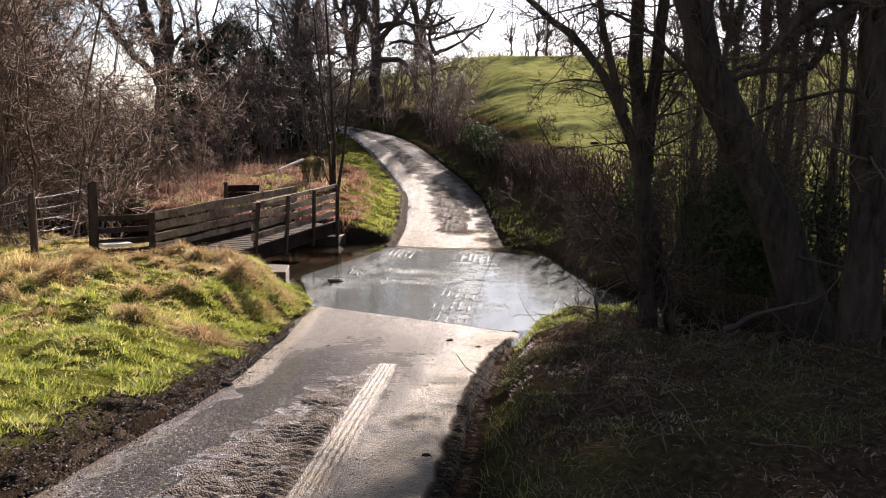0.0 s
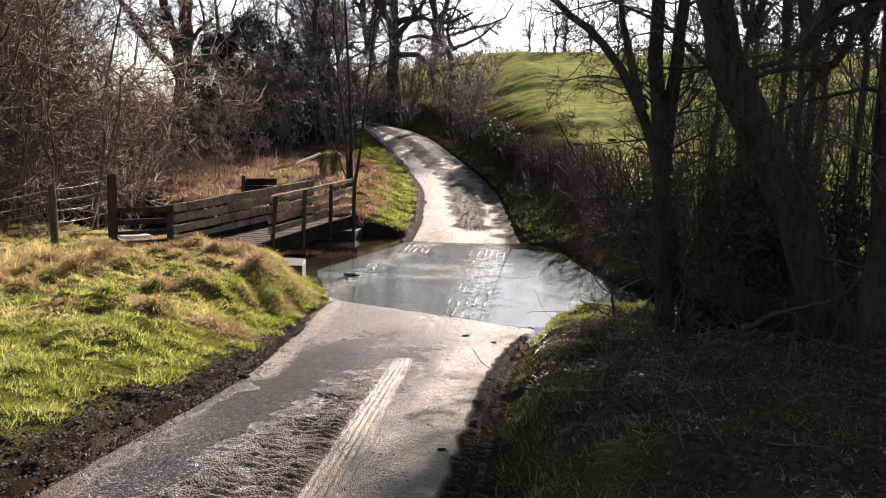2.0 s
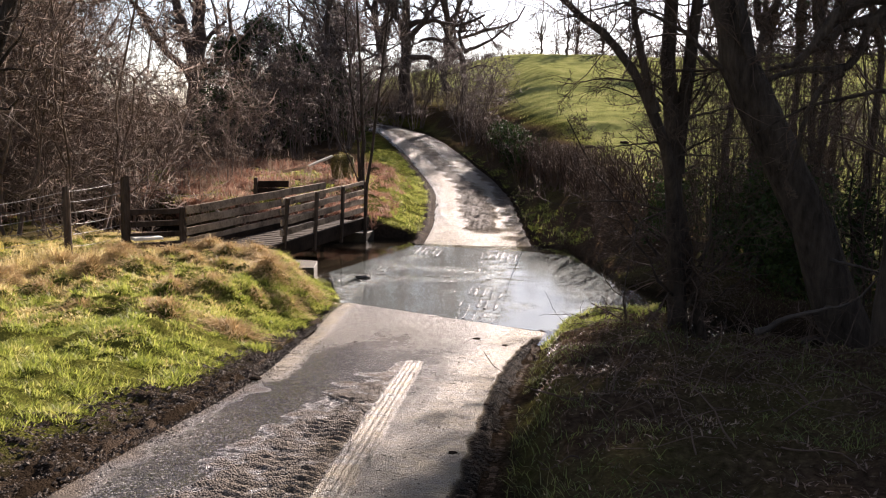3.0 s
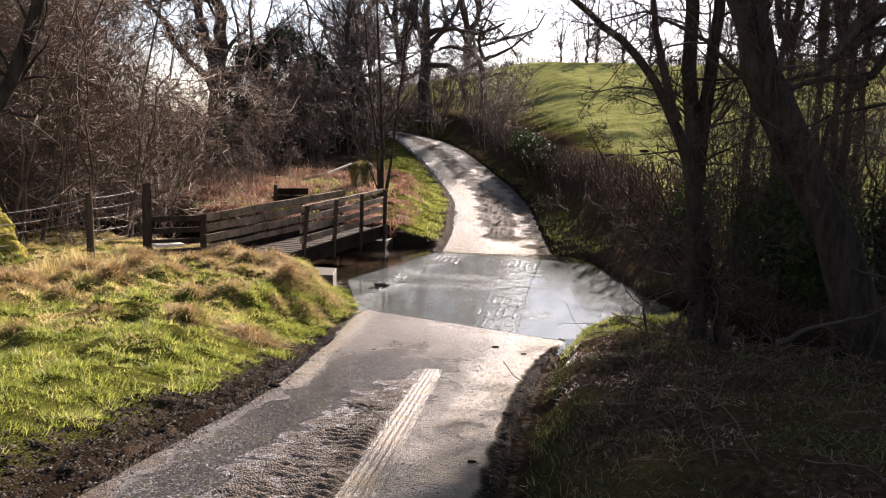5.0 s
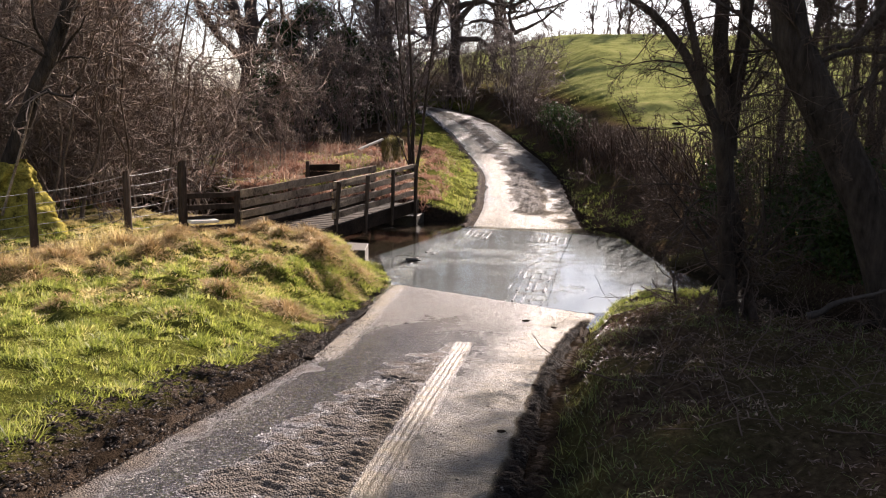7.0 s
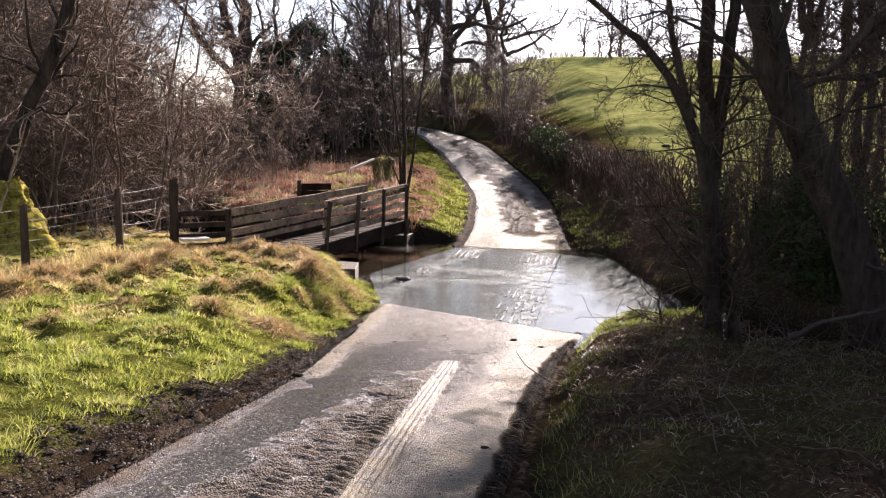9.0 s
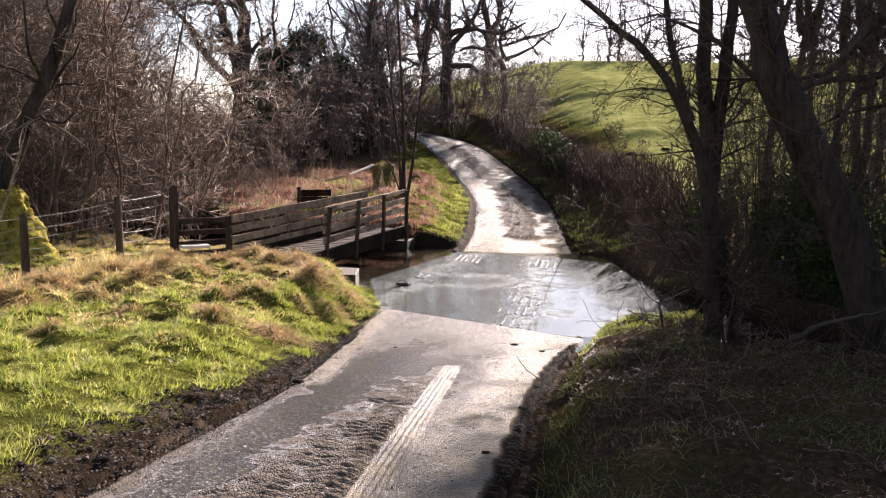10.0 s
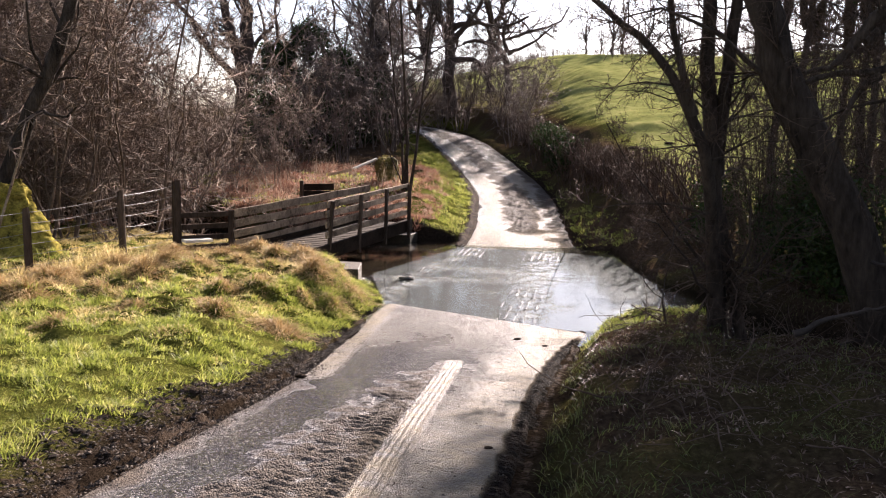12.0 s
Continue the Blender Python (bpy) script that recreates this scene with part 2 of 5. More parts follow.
def leafy(name, cols, rough=0.5, transl=0.5, scale=3.0, spec=0.12):
    """Thin leaves and blades: colour varies by island, and light comes through."""
    def build(nt, n, l, b):
        g = n.new("ShaderNodeNewGeometry")
        f1 = noise_node(n, l, scale, 3, 0.5)
        f = maths(n, l, 'ADD', maths(n, l, 'MULTIPLY', g.outputs["Random Per Island"], 0.5), maths(n, l, 'SUBTRACT', maths(n, l, 'MULTIPLY', f1, 1.2), 0.35), True)
        c = ramp(n, l, f, [(i / (len(cols) - 1), x) for i, x in enumerate(cols)])
        l.new(c, b.inputs["Base Color"])
        b.inputs["Roughness"].default_value = rough
        b.inputs["Specular IOR Level"].default_value = spec
        tr = n.new("ShaderNodeBsdfTranslucent")
        l.new(c, tr.inputs[0])
        ms = n.new("ShaderNodeMixShader")
        ms.inputs[0].default_value = transl
        l.new(b.outputs[0], ms.inputs[1])
        l.new(tr.outputs[0], ms.inputs[2])
        l.new(ms.outputs[0], n["Material Output"].inputs["Surface"])
    return material(name, build)


BARK = plain("bark", (0.016, 0.012, 0.009), (0.095, 0.072, 0.053), 3.0, 16, 0.9, 1.0, 0.09, spec=0.12, stretch=(1, 1, 0.25))
BARK_FAR = plain("far_bark", (0.03, 0.022, 0.016), (0.085, 0.06, 0.045), 1.0, 6, 0.9, 0.5, 0.05, stretch=(1, 1, 0.3))
BRANCH = plain("dead_branch_bark", (0.02, 0.015, 0.011), (0.075, 0.056, 0.042), 3, 20, 0.8, 0.6, 0.01)
TWIG = plain("twig_bark", (0.04, 0.026, 0.018), (0.13, 0.088, 0.062), 1.0, 9, 0.8, 0, spec=0.15)
TWIG_GREY = plain("grey_twig_bark", (0.075, 0.054, 0.04), (0.25, 0.185, 0.138), 1.0, 9, 0.75, 0, spec=0.2)
TWIG_FAR = plain("far_twig_bark", (0.055, 0.039, 0.03), (0.165, 0.12, 0.092), 0.4, 3, 0.7, 0)
TIMBER = plain("weathered_timber", (0.06, 0.039, 0.024), (0.5, 0.37, 0.245), 2.5, 24, 0.8, 0.8, 0.008, spec=0.15)
POST = plain("fence_post_wood", (0.024, 0.016, 0.011), (0.10, 0.07, 0.048), 2, 22, 0.9, 0.7, 0.008, stretch=(1, 1, 0.2), spec=0.1)
DECK = plain("deck_wood", (0.02, 0.015, 0.011), (0.085, 0.066, 0.048), 1.5, 20, 0.85, 0.5, 0.005, spec=0.08)
# dark timber: shade on the bridge bearers is put into this colour
DARKWOOD = plain("dark_timber", (0.01, 0.007, 0.005), (0.045, 0.03, 0.02), 1.5, 18, 0.9, 0.6, 0.006, spec=0.05)
CONCRETE = plain("old_concrete", (0.02, 0.016, 0.01), (0.09, 0.072, 0.047), 1.2, 24, 0.7, 0.5, 0.01)
MOSS = plain("mossy_bark", (0.06, 0.05, 0.014), (0.52, 0.43, 0.08), 5.0, 22, 0.95, 1.0, 0.05, spec=0.05)
MUD = plain("churned_mud", (0.006, 0.0045, 0.003), (0.07, 0.048, 0.031), 5, 60, 0.9, 1.0, 0.03, spec=0.03)
MOSS_DARK = plain("mossy_rotten_wood", (0.035, 0.028, 0.012), (0.2, 0.17, 0.045), 2.5, 9, 0.95, 1.0, 0.05)
STONE = plain("dark_stone", (0.03, 0.027, 0.023), (0.1, 0.088, 0.072), 6, 40, 0.75, 0.6, 0.01)
GRAVEL = plain("road_grit", (0.03, 0.024, 0.018), (0.16, 0.13, 0.1), 6, 70, 0.5, 0, spec=0.3)
CRUMB = plain("wet_mud_crumbs", (0.012, 0.008, 0.005), (0.12, 0.088, 0.06), 9, 90, 0.7, 0, spec=0.15)
WHITEWOOD = plain("pale_bare_timber", (0.6, 0.54, 0.43), (0.85, 0.8, 0.68), 2, 30, 0.6, 0.4, 0.005)
IRON = plain("galvanised_wire", (0.18, 0.16, 0.14), (0.42, 0.4, 0.37), 5, 60, 0.4, 0)
GRASS = leafy("grass_blades", [(0.03, 0.042, 0.009), (0.18, 0.22, 0.035), (0.4, 0.43, 0.085), (0.68, 0.6, 0.25)], 0.5, 0.52, 4.0, 0.2)
TUSSOCK = leafy("tussock_grass", [(0.15, 0.09, 0.035), (0.42, 0.29, 0.13), (0.74, 0.58, 0.32)], 0.6, 0.32, 2.5)
STRAW = leafy("dead_grass", [(0.25, 0.18, 0.055), (0.58, 0.46, 0.18), (0.88, 0.76, 0.46)], 0.55, 0.54, 2.0, 0.2)
MOSSBLADE = leafy("moss_tufts", [(0.07, 0.06, 0.018), (0.2, 0.17, 0.05), (0.42, 0.36, 0.13)], 0.8, 0.4, 3.0)
REED = leafy("dead_stalks", [(0.16, 0.11, 0.08), (0.30, 0.23, 0.165), (0.45, 0.37, 0.28)], 0.6, 0.3, 2.0)
BRACKEN = leafy("dead_bracken", [(0.10, 0.042, 0.029), (0.25, 0.115, 0.078), (0.43, 0.255, 0.17), (0.66, 0.52, 0.37)], 0.7, 0.4, 1.5)
# darker copy of the verge grass: the bank's shade is in the colour
SHADEGRASS = leafy("shaded_bank_grass", [(0.03, 0.036, 0.014), (0.08, 0.1, 0.026), (0.17, 0.19, 0.05), (0.24, 0.18, 0.10)], 0.5, 0.4, 2.5, 0.2)
IVY = leafy("ivy_leaves", [(0.012, 0.02, 0.006), (0.03, 0.05, 0.014), (0.06, 0.085, 0.02)], 0.6, 0.2, 1.0)
PASTURE = leafy("pasture_grass", [(0.13, 0.14, 0.05), (0.29, 0.3, 0.10), (0.45, 0.44, 0.17), (0.56, 0.51, 0.24)], 0.85, 0.5, 0.5, 0.0)
LITTER = leafy("leaf_litter", [(0.05, 0.03, 0.021), (0.15, 0.095, 0.062), (0.34, 0.25, 0.17)], 0.5, 0.25, 3.0, 0.25)


def ground_build(nt, n, l, b):
    f1 = noise_node(n, l, 0.9, 6, 0.6)
    f2 = noise_node(n, l, 18, 6, 0.7)
    f3 = noise_node(n, l, 45, 5, 0.75)
    fg = maths(n, l, 'ADD', maths(n, l, 'MULTIPLY', f1, 0.4), maths(n, l, 'MULTIPLY', f3, 0.6))
    g = ramp(n, l, fg, [(0.36, (0.016, 0.018, 0.006)), (0.52, (0.085, 0.09, 0.018)), (0.68, (0.28, 0.25, 0.075))])
    mud = ramp(n, l, f2, [(0.3, (0.008, 0.006, 0.004)), (0.7, (0.04, 0.029, 0.02))])
    lit = ramp(n, l, f2, [(0.3, (0.02, 0.014, 0.009)), (0.52, (0.06, 0.04, 0.025)), (0.72, (0.115, 0.085, 0.045))])
    fld = ramp(n, l, f1, [(0.3, (0.12, 0.135, 0.045)), (0.52, (0.25, 0.26, 0.085)), (0.75, (0.38, 0.35, 0.14))])
    c = mix(n, l, attr(n, "field"), g, fld)
    c = mix(n, l, attr(n, "litter"), c, lit)
    c = mix(n, l, attr(n, "mud"), c, mud)
    l.new(c, b.inputs["Base Color"])
    b.inputs["Roughness"].default_value = 0.9
    b.inputs["Specular IOR Level"].default_value = 0.0
    bumped(n, l, b, f2, 1.0, 0.06)


GROUND = material("ground", ground_build)


def road_build(nt, n, l, b):
    vo = n.new("ShaderNodeTexVoronoi")
    vo.inputs["Scale"].default_value = 78
    co = n.new("ShaderNodeTexCoord")
    l.new(co.outputs["Object"], vo.inputs["Vector"])
    cell = n.new("ShaderNodeSeparateColor")
    l.new(vo.outputs["Color"], cell.inputs[0])
    grit = noise_node(n, l, 150, 4, 0.75)
    patch = noise_node(n, l, 1.6, 6, 0.65)
    mid = noise_node(n, l, 9, 8, 0.7)
    tar = ramp(n, l, cell.outputs[0], [(0.0, (0.02, 0.019, 0.022)), (0.45, (0.085, 0.08, 0.085)), (0.75, (0.2, 0.188, 0.185)), (0.9, (0.32, 0.3, 0.28)), (1.0, (0.62, 0.58, 0.53))])
    silt = ramp(n, l, maths(n, l, 'ADD', maths(n, l, 'MULTIPLY', mid, 0.6), maths(n, l, 'MULTIPLY', grit, 0.4)), [(0.36, (0.05, 0.038, 0.025)), (0.62, (0.22, 0.175, 0.12))])
    mud = ramp(n, l, maths(n, l, 'ADD', maths(n, l, 'MULTIPLY', mid, 0.5), maths(n, l, 'MULTIPLY', grit, 0.5)), [(0.36, (0.03, 0.023, 0.017)), (0.64, (0.23, 0.185, 0.14))])
    s = maths(n, l, 'MULTIPLY', attr(n, "silt"), maths(n, l, 'SUBTRACT', maths(n, l, 'ADD', maths(n, l, 'MULTIPLY', patch, 0.8), maths(n, l, 'ADD', maths(n, l, 'MULTIPLY', mid, 0.7), maths(n, l, 'MULTIPLY', grit, 0.9))), 0.6), True)
    c = mix(n, l, s, tar, silt)
    c = mix(n, l, maths(n, l, 'MULTIPLY', attr(n, "wet"), 0.75), c, mix(n, l, 1.0, tar, (0.52, 0.52, 0.6), 'MULTIPLY'))
    c = mix(n, l, attr(n, "mud"), c, mud)
    c = mix(n, l, attr(n, "pale"), c, ramp(n, l, maths(n, l, 'ADD', maths(n, l, 'MULTIPLY', mid, 0.7), maths(n, l, 'MULTIPLY', grit, 0.3)), [(0.34, (0.11, 0.086, 0.05)), (0.66, (0.42, 0.345, 0.215))]))
    c = mix(n, l, attr(n, "soil"), c, ramp(n, l, mid, [(0.35, (0.008, 0.006, 0.004)), (0.65, (0.045, 0.032, 0.022))]))
    l.new(c, b.inputs["Base Color"])
    r = maths(n, l, 'ADD', maths(n, l, 'ADD', 0.12, maths(n, l, 'MULTIPLY', s, 0.22)), maths(n, l, 'MULTIPLY', mid, 0.22))
    r = maths(n, l, 'SUBTRACT', r, maths(n, l, 'MULTIPLY', attr(n, "wet"), 0.1))
    muddy = maths(n, l, 'MULTIPLY', attr(n, "mud"), 3.0, True)
    r = maths(n, l, 'ADD', r, maths(n, l, 'MULTIPLY', muddy, 0.5))
    r = maths(n, l, 'ADD', r, maths(n, l, 'MULTIPLY', attr(n, "pale"), 0.4))
    r = maths(n, l, 'MAXIMUM', r, 0.07)
    l.new(r, b.inputs["Roughness"])
    l.new(maths(n, l, 'MAXIMUM', maths(n, l, 'SUBTRACT', maths(n, l, 'SUBTRACT', 0.65, maths(n, l, 'MULTIPLY', muddy, 0.53)), maths(n, l, 'MULTIPLY', attr(n, "pale"), 0.42)), 0.06), b.inputs["Specular IOR Level"])
    dry = maths(n, l, 'SUBTRACT', 1.0, maths(n, l, 'MULTIPLY', attr(n, "wet"), 0.2))
    cover = maths(n, l, 'MAXIMUM', attr(n, "mud"), attr(n, "pale"))
    dry = maths(n, l, 'MULTIPLY', dry, maths(n, l, 'SUBTRACT', 1.0, maths(n, l, 'MULTIPLY', cover, 0.4)))
    h = maths(n, l, 'ADD', maths(n, l, 'MULTIPLY', cell.outputs[1], 0.7), maths(n, l, 'MULTIPLY', vo.outputs["Distance"], -1.3))
    h = maths(n, l, 'MULTIPLY', maths(n, l, 'ADD', h, maths(n, l, 'MULTIPLY', grit, 0.3)), dry)
    h = maths(n, l, 'ADD', h, maths(n, l, 'MULTIPLY', mid, 0.7))
    bumped(n, l, b, h, 1.0, 0.03)


ROAD = material("wet_tarmac", road_build)


def slab_build(nt, n, l, b):
    f1 = noise_node(n, l, 0.7, 6, 0.6)
    f2 = noise_node(n, l, 30, 6, 0.6)
    c = mix(n, l, 0.4, ramp(n, l, f1, [(0.3, (0.008, 0.010, 0.011)), (0.7, (0.032, 0.036, 0.036))]), ramp(n, l, f2, [(0.3, (0.012, 0.013, 0.014)), (0.7, (0.04, 0.042, 0.041))]))
    l.new(c, b.inputs["Base Color"])
    b.inputs["Roughness"].default_value = 0.5
    b.inputs["Specular IOR Level"].default_value = 0.27
    bumped(n, l, b, f2, 0.3, 0.004)


SLAB = material("wet_ford_concrete", slab_build)


def water_build(nt, n, l, b):
    b.inputs["Base Color"].default_value = (0.6, 0.69, 0.68, 1)
    b.inputs["Roughness"].default_value = 0.09
    b.inputs["IOR"].default_value = 1.33
    b.inputs["Transmission Weight"].default_value = 1.0
    f1 = noise_node(n, l, 3.5, 3, 0.5, stretch=(1.4, 0.7, 1))
    f2 = noise_node(n, l, 32, 2, 0.5)
    f3 = noise_node(n, l, 15, 3, 0.5, stretch=(1.8, 0.6, 1))
    calm = maths(n, l, 'ADD', maths(n, l, 'MULTIPLY', f1, 0.035), maths(n, l, 'MULTIPLY', f2, 0.004))
    crest = maths(n, l, 'MULTIPLY', maths(n, l, 'SUBTRACT', f3, 0.54, True), 11.0)
    broken = maths(n, l, 'MULTIPLY', attr(n, "riffle"), crest)
    bumped(n, l, b, maths(n, l, 'ADD', calm, broken), 1.0, 0.045)


WATER = material("shallow_water", water_build)

# ---- the lie of the land ----
ROAD_Y = [-14, 0, 6, 10, 13.2, 14.5, 23.5, 27, 34, 42, 52, 58, 70, 300]
ROAD_Z = [4.0, 2.0, 1.2, 0.6, 0.06, -0.03, -0.03, 0.22, 0.55, 1.25, 2.35, 2.9, 3.6, 8.0]
EDGE_Y = [-14, 0, 5, 7.8, 9.5, 11, 12.5, 14, 16, 19.3, 24, 27, 34, 38, 44, 50, 54.4, 58, 66, 80]
EDGE_L = [-4.6, -2.95, -2.65, -2.52, -2.58, -2.72, -2.88, -2.93, -2.52, -3.5, -1.65, -1.5, -1.77, -2.43, -3.66, -5.1, -6.3, -8, -14, -28]
EDGE_R = [-1.3, -0.55, -0.1, 0.14, 0.34, 0.53, 0.74, 0.95, 1.5, 2.2, 1.6, 1.45, 1.25, 0.75, -0.45, -1.85, -3.4, -5.2, -11, -25]
LEFT_Y = [-14, 0, 6, 9, 12, 16, 17.4, 18.6, 24, 30, 40, 55, 90, 300]
LEFT_Z = [4.1, 2.2, 1.42, 1.06, 0.84, 0.68, 0.64, 0.5, 0.5, 1.0, 1.5, 2.4, 3.9, 5.2]
FIELD_Y = [-14, 6, 14, 20, 24, 30, 37, 45, 60, 90, 120, 300]
FIELD_Z = [2.6, 1.2, 0.55, 0.6, 0.9, 1.5, 2.4, 3.7, 6.4, 10.1, 10.6, 12.0]
BROOK_X = [-40, -14, -8, -5, -2, 1, 2.6, 3.3, 3.9, 5.2, 8.0, 14]
BROOK_Y = [36, 26.5, 23.4, 21.6, 20.2, 19.0, 17.0, 14.6, 12.6, 10.4, 7.2, 2.0]


def smooth(e0, e1, x):
    t = np.clip((x - e0) / (e1 - e0), 0, 1)
    return t * t * (3 - 2 * t)


def soft_interp(v, xs, ys, w):
    return (np.interp(v - w, xs, ys) + 2 * np.interp(v, xs, ys) + np.interp(v + w, xs, ys)) / 4


def wobble(x, y, s, seed=0.0):
    """Cheap smooth unevenness, about -1 to 1."""
    return (np.sin(x * s * 1.3 + 1.7 * np.sin(y * s * 0.9 + seed) + seed * 3) * np.cos(y * s * 1.1 + 1.3 * np.sin(x * s * 0.7 + seed * 2))
            + 0.5 * np.sin(x * s * 2.7 + y * s * 2.1 + seed * 5)) / 1.5


def road_z(y):
    return soft_interp(y, ROAD_Y, ROAD_Z, 0.6)


def edges(y):
    return soft_interp(y, EDGE_Y, EDGE_L, 0.8), soft_interp(y, EDGE_Y, EDGE_R, 0.8)


_by = np.linspace(0, 1, 400)
_bx = np.interp(_by * (len(BROOK_X) - 1), range(len(BROOK_X)), BROOK_X)
_bY = np.interp(_by * (len(BROOK_Y) - 1), range(len(BROOK_Y)), BROOK_Y)


def brook_dist(x, y):
    x, y = np.asarray(x, float), np.asarray(y, float)
    sh = x.shape
    X, Y = x.ravel(), y.ravel()
    out = np.full(X.shape, 1e9)
    near = (X > -44) & (X < 18) & (Y > -2) & (Y < 40)
    if near.any():
        xn, yn = X[near], Y[near]
        d = np.full(xn.shape, 1e9)
        for bx, by in zip(_bx, _bY):
            d = np.minimum(d, (xn - bx) ** 2 + (yn - by) ** 2)
        out[near] = np.sqrt(d)
    return out.reshape(sh)


TUFTS = [(-5.36, 10.77), (-4.21, 10.78), (-3.56, 11.51), (-4.44, 13.55), (-6.08, 14.96), (-3.81, 14.0), (-3.4, 14.5), (-6.67, 14.9), (-6.64, 12.4), (-6.4, 13.3), (-5.4, 15.6), (-5.0, 15.8), (-3.9, 15.2), (-4.88, 12.95), (-7.1, 11.1), (-5.7, 9.35), (-7.6, 11.3), (-7.8, 12.9), (-7.2, 13.6), (-7.5, 14.6), (-5.8, 16.6), (-5.2, 17.0), (-4.6, 17.1), (-6.4, 17.2), (-7.0, 16.2), (-5.5, 17.9), (-4.95, 17.9), (-5.95, 18.2), (-6.5, 18.2), (-3.3, 15.6), (-3.7, 16.0), (-4.3, 16.3)]


def tuft_size(k):
    return 0.19 + 0.035 * ((k * 7) % 5)


def land(x, y):
    """Height of the ground, and how much of it is mud, litter and field."""
    x, y = np.asarray(x, float), np.asarray(y, float)
    zr = road_z(y)
    el, er = edges(y)
    zl = soft_interp(y, LEFT_Y, LEFT_Z, 1.0) + 0.05 * wobble(x, y, 0.9) + 0.06 * wobble(x, y, 0.35, 2.0) + 0.085 * fbm(x, y, 1.3, 3, 7.0) * smooth(6, 10, y) * smooth(24, 18, y)
    for k, (tx, ty) in enumerate(TUFTS):
        s = tuft_size(k)
        zl = zl + 0.62 * s * np.exp(-((x - tx) ** 2 + (y - ty) ** 2) / (0.75 * s * s))
    far_l = np.clip(-x - 12, 0, 60) * 0.01
    zl = zl + far_l + 3.0 * smooth(-21, -13, x) * smooth(56, 74, y)      # the wooded rise behind the oak
    zf = soft_interp(y, FIELD_Y, FIELD_Z, 1.5) + 0.05 * wobble(x, y, 0.6, 1.0) + (0.3 * wobble(x, y, 0.12, 4.0) + 0.22 * fbm(x * 0.35, y, 0.5, 4, 2.0)) * smooth(30, 45, y)
    zf = zf + np.clip(x - 10, 0, 80) * 0.035 * smooth(40, 90, y)
    zf = zf - 1.9 * smooth(5.5, -1.0, x) * smooth(36, 48, y) * smooth(88, 68, y)
    # right bank in the foreground, dropping to the brook
    zf = np.where(y < 20, np.maximum(zf, zr + 0.10), zf)
    dl, dr = el - x, x - er
    z = np.where(dl > 0, zr + (zl - zr) * smooth(0.0, 2.2 - 0.9 * smooth(12.0, 15.0, y) * smooth(21, 19, y), dl), zr)
    side = smooth(0.1, 3.2, dr)
    z = np.where(dr > 0, zr + (zf - zr) * side + (0.30 * smooth(0.16, 0.5, dr) - 0.05) * (1 - smooth(12, 15, y)), z)
    # far away both sides pass into one slope
    k = smooth(56, 75, y)
    z = z * (1 - k) + (zl + (zf - zl) * smooth(-16, 6, x)) * k
    # small roughness of the turf, and the lumpy shaded bank
    z = z + 0.12 * smooth(-0.2, 0.7, fbm(x, y, 1.7, 4, 21.0)) * smooth(0.3, 1.0, dr) * smooth(15, 13, y) * smooth(2, 4, y)
    z = z + smooth(60, 25, y) * smooth(-3, 3, y) * (0.065 + 0.05 * smooth(0.8, 2.0, dl) * smooth(8, 11, y) * smooth(20, 18, y)) * fbm(x, y, 3.5, 4, 1.0)
    z = z + (0.05 + 0.07 * smooth(7, 10, y)) * smooth(-0.2, 0.75, fbm(x, y, 3.0, 3, 11.0)) * smooth(0.5, 1.5, dl) * smooth(3, 5, y) * smooth(19, 18, y)
    z = z + 0.22 * np.exp(-((x - 1.9) / 0.8) ** 2 - ((y - 14.1) / 1.2) ** 2) * smooth(0.15, 0.5, dr)
    z = z - 0.2 * np.exp(-((x + 3.9) / 0.8) ** 2 - ((y - 17.3) / 1.2) ** 2) - 0.14 * np.exp(-((x + 6.8) / 0.9) ** 2 - ((y - 17.9) / 1.0) ** 2)
    z = z - 0.24 * np.exp(-((x - 2.9) / 0.8) ** 2 - ((y - 11.0) / 0.9) ** 2)
    # brook
    bd = brook_dist(x, y)
    half = 2.15 + 0.25 * wobble(x, y, 0.8, 3.0)
    half = np.where(x < -3.2, 2.0, half)
    half = np.where(x > 2.8, 1.55 + 0.2 * wobble(x, y, 1.3, 3.0), half)
    tip = (x > 0.7) & (x < 2.75) & (y < 14.25 + (x - 0.94) * 1.5) & (y < 16.4)
    half = np.where(tip, 0.7, half)
    cut = 1 - smooth(half * 0.72, half * 1.25, bd)
    z = z * (1 - cut) + np.minimum(z, -0.45) * cut
    pit = smooth(25.3, 24.7, y) * smooth(20, 21, y) * smooth(-1.75, -2.2, x) * smooth(-7, -6, x)
    z = z * (1 - pit) + np.minimum(z, -0.2) * pit
    # under the road and the ford slab
    inroad = (dl < 0.12) & (dr < 0.12) & ~tip
    z = np.where(inroad, np.minimum(z, zr - 0.08), z)
    slab = (y > 14.2) & (y < 24.0) & (dl < -0.03 + 0.6 * smooth(18.3, 19.2, y)) & (dr < 0.9) & ~tip
    z = np.where(slab, np.minimum(z, -0.3), z)
    mud = smooth(1.0, 0.3, dl / np.interp(y, [4, 6, 8, 10, 13, 15.6], [1.1, 1.0, 0.8, 0.55, 0.32, 0.2]) + 0.25 * fbm(x, y, 2.3, 3)) * (dl > -0.3) * (y < 16) + 0.8 * smooth(0.7, 0.1, dl) * (dl > -0.3) * (y > 23)
    mud = mud + smooth(0.55, 0.1, dr + 0.15 * wobble(x, y, 3.0)) * (dr > -0.3)
    mud = np.maximum(mud, smooth(half * 1.3, half * 0.9, bd))
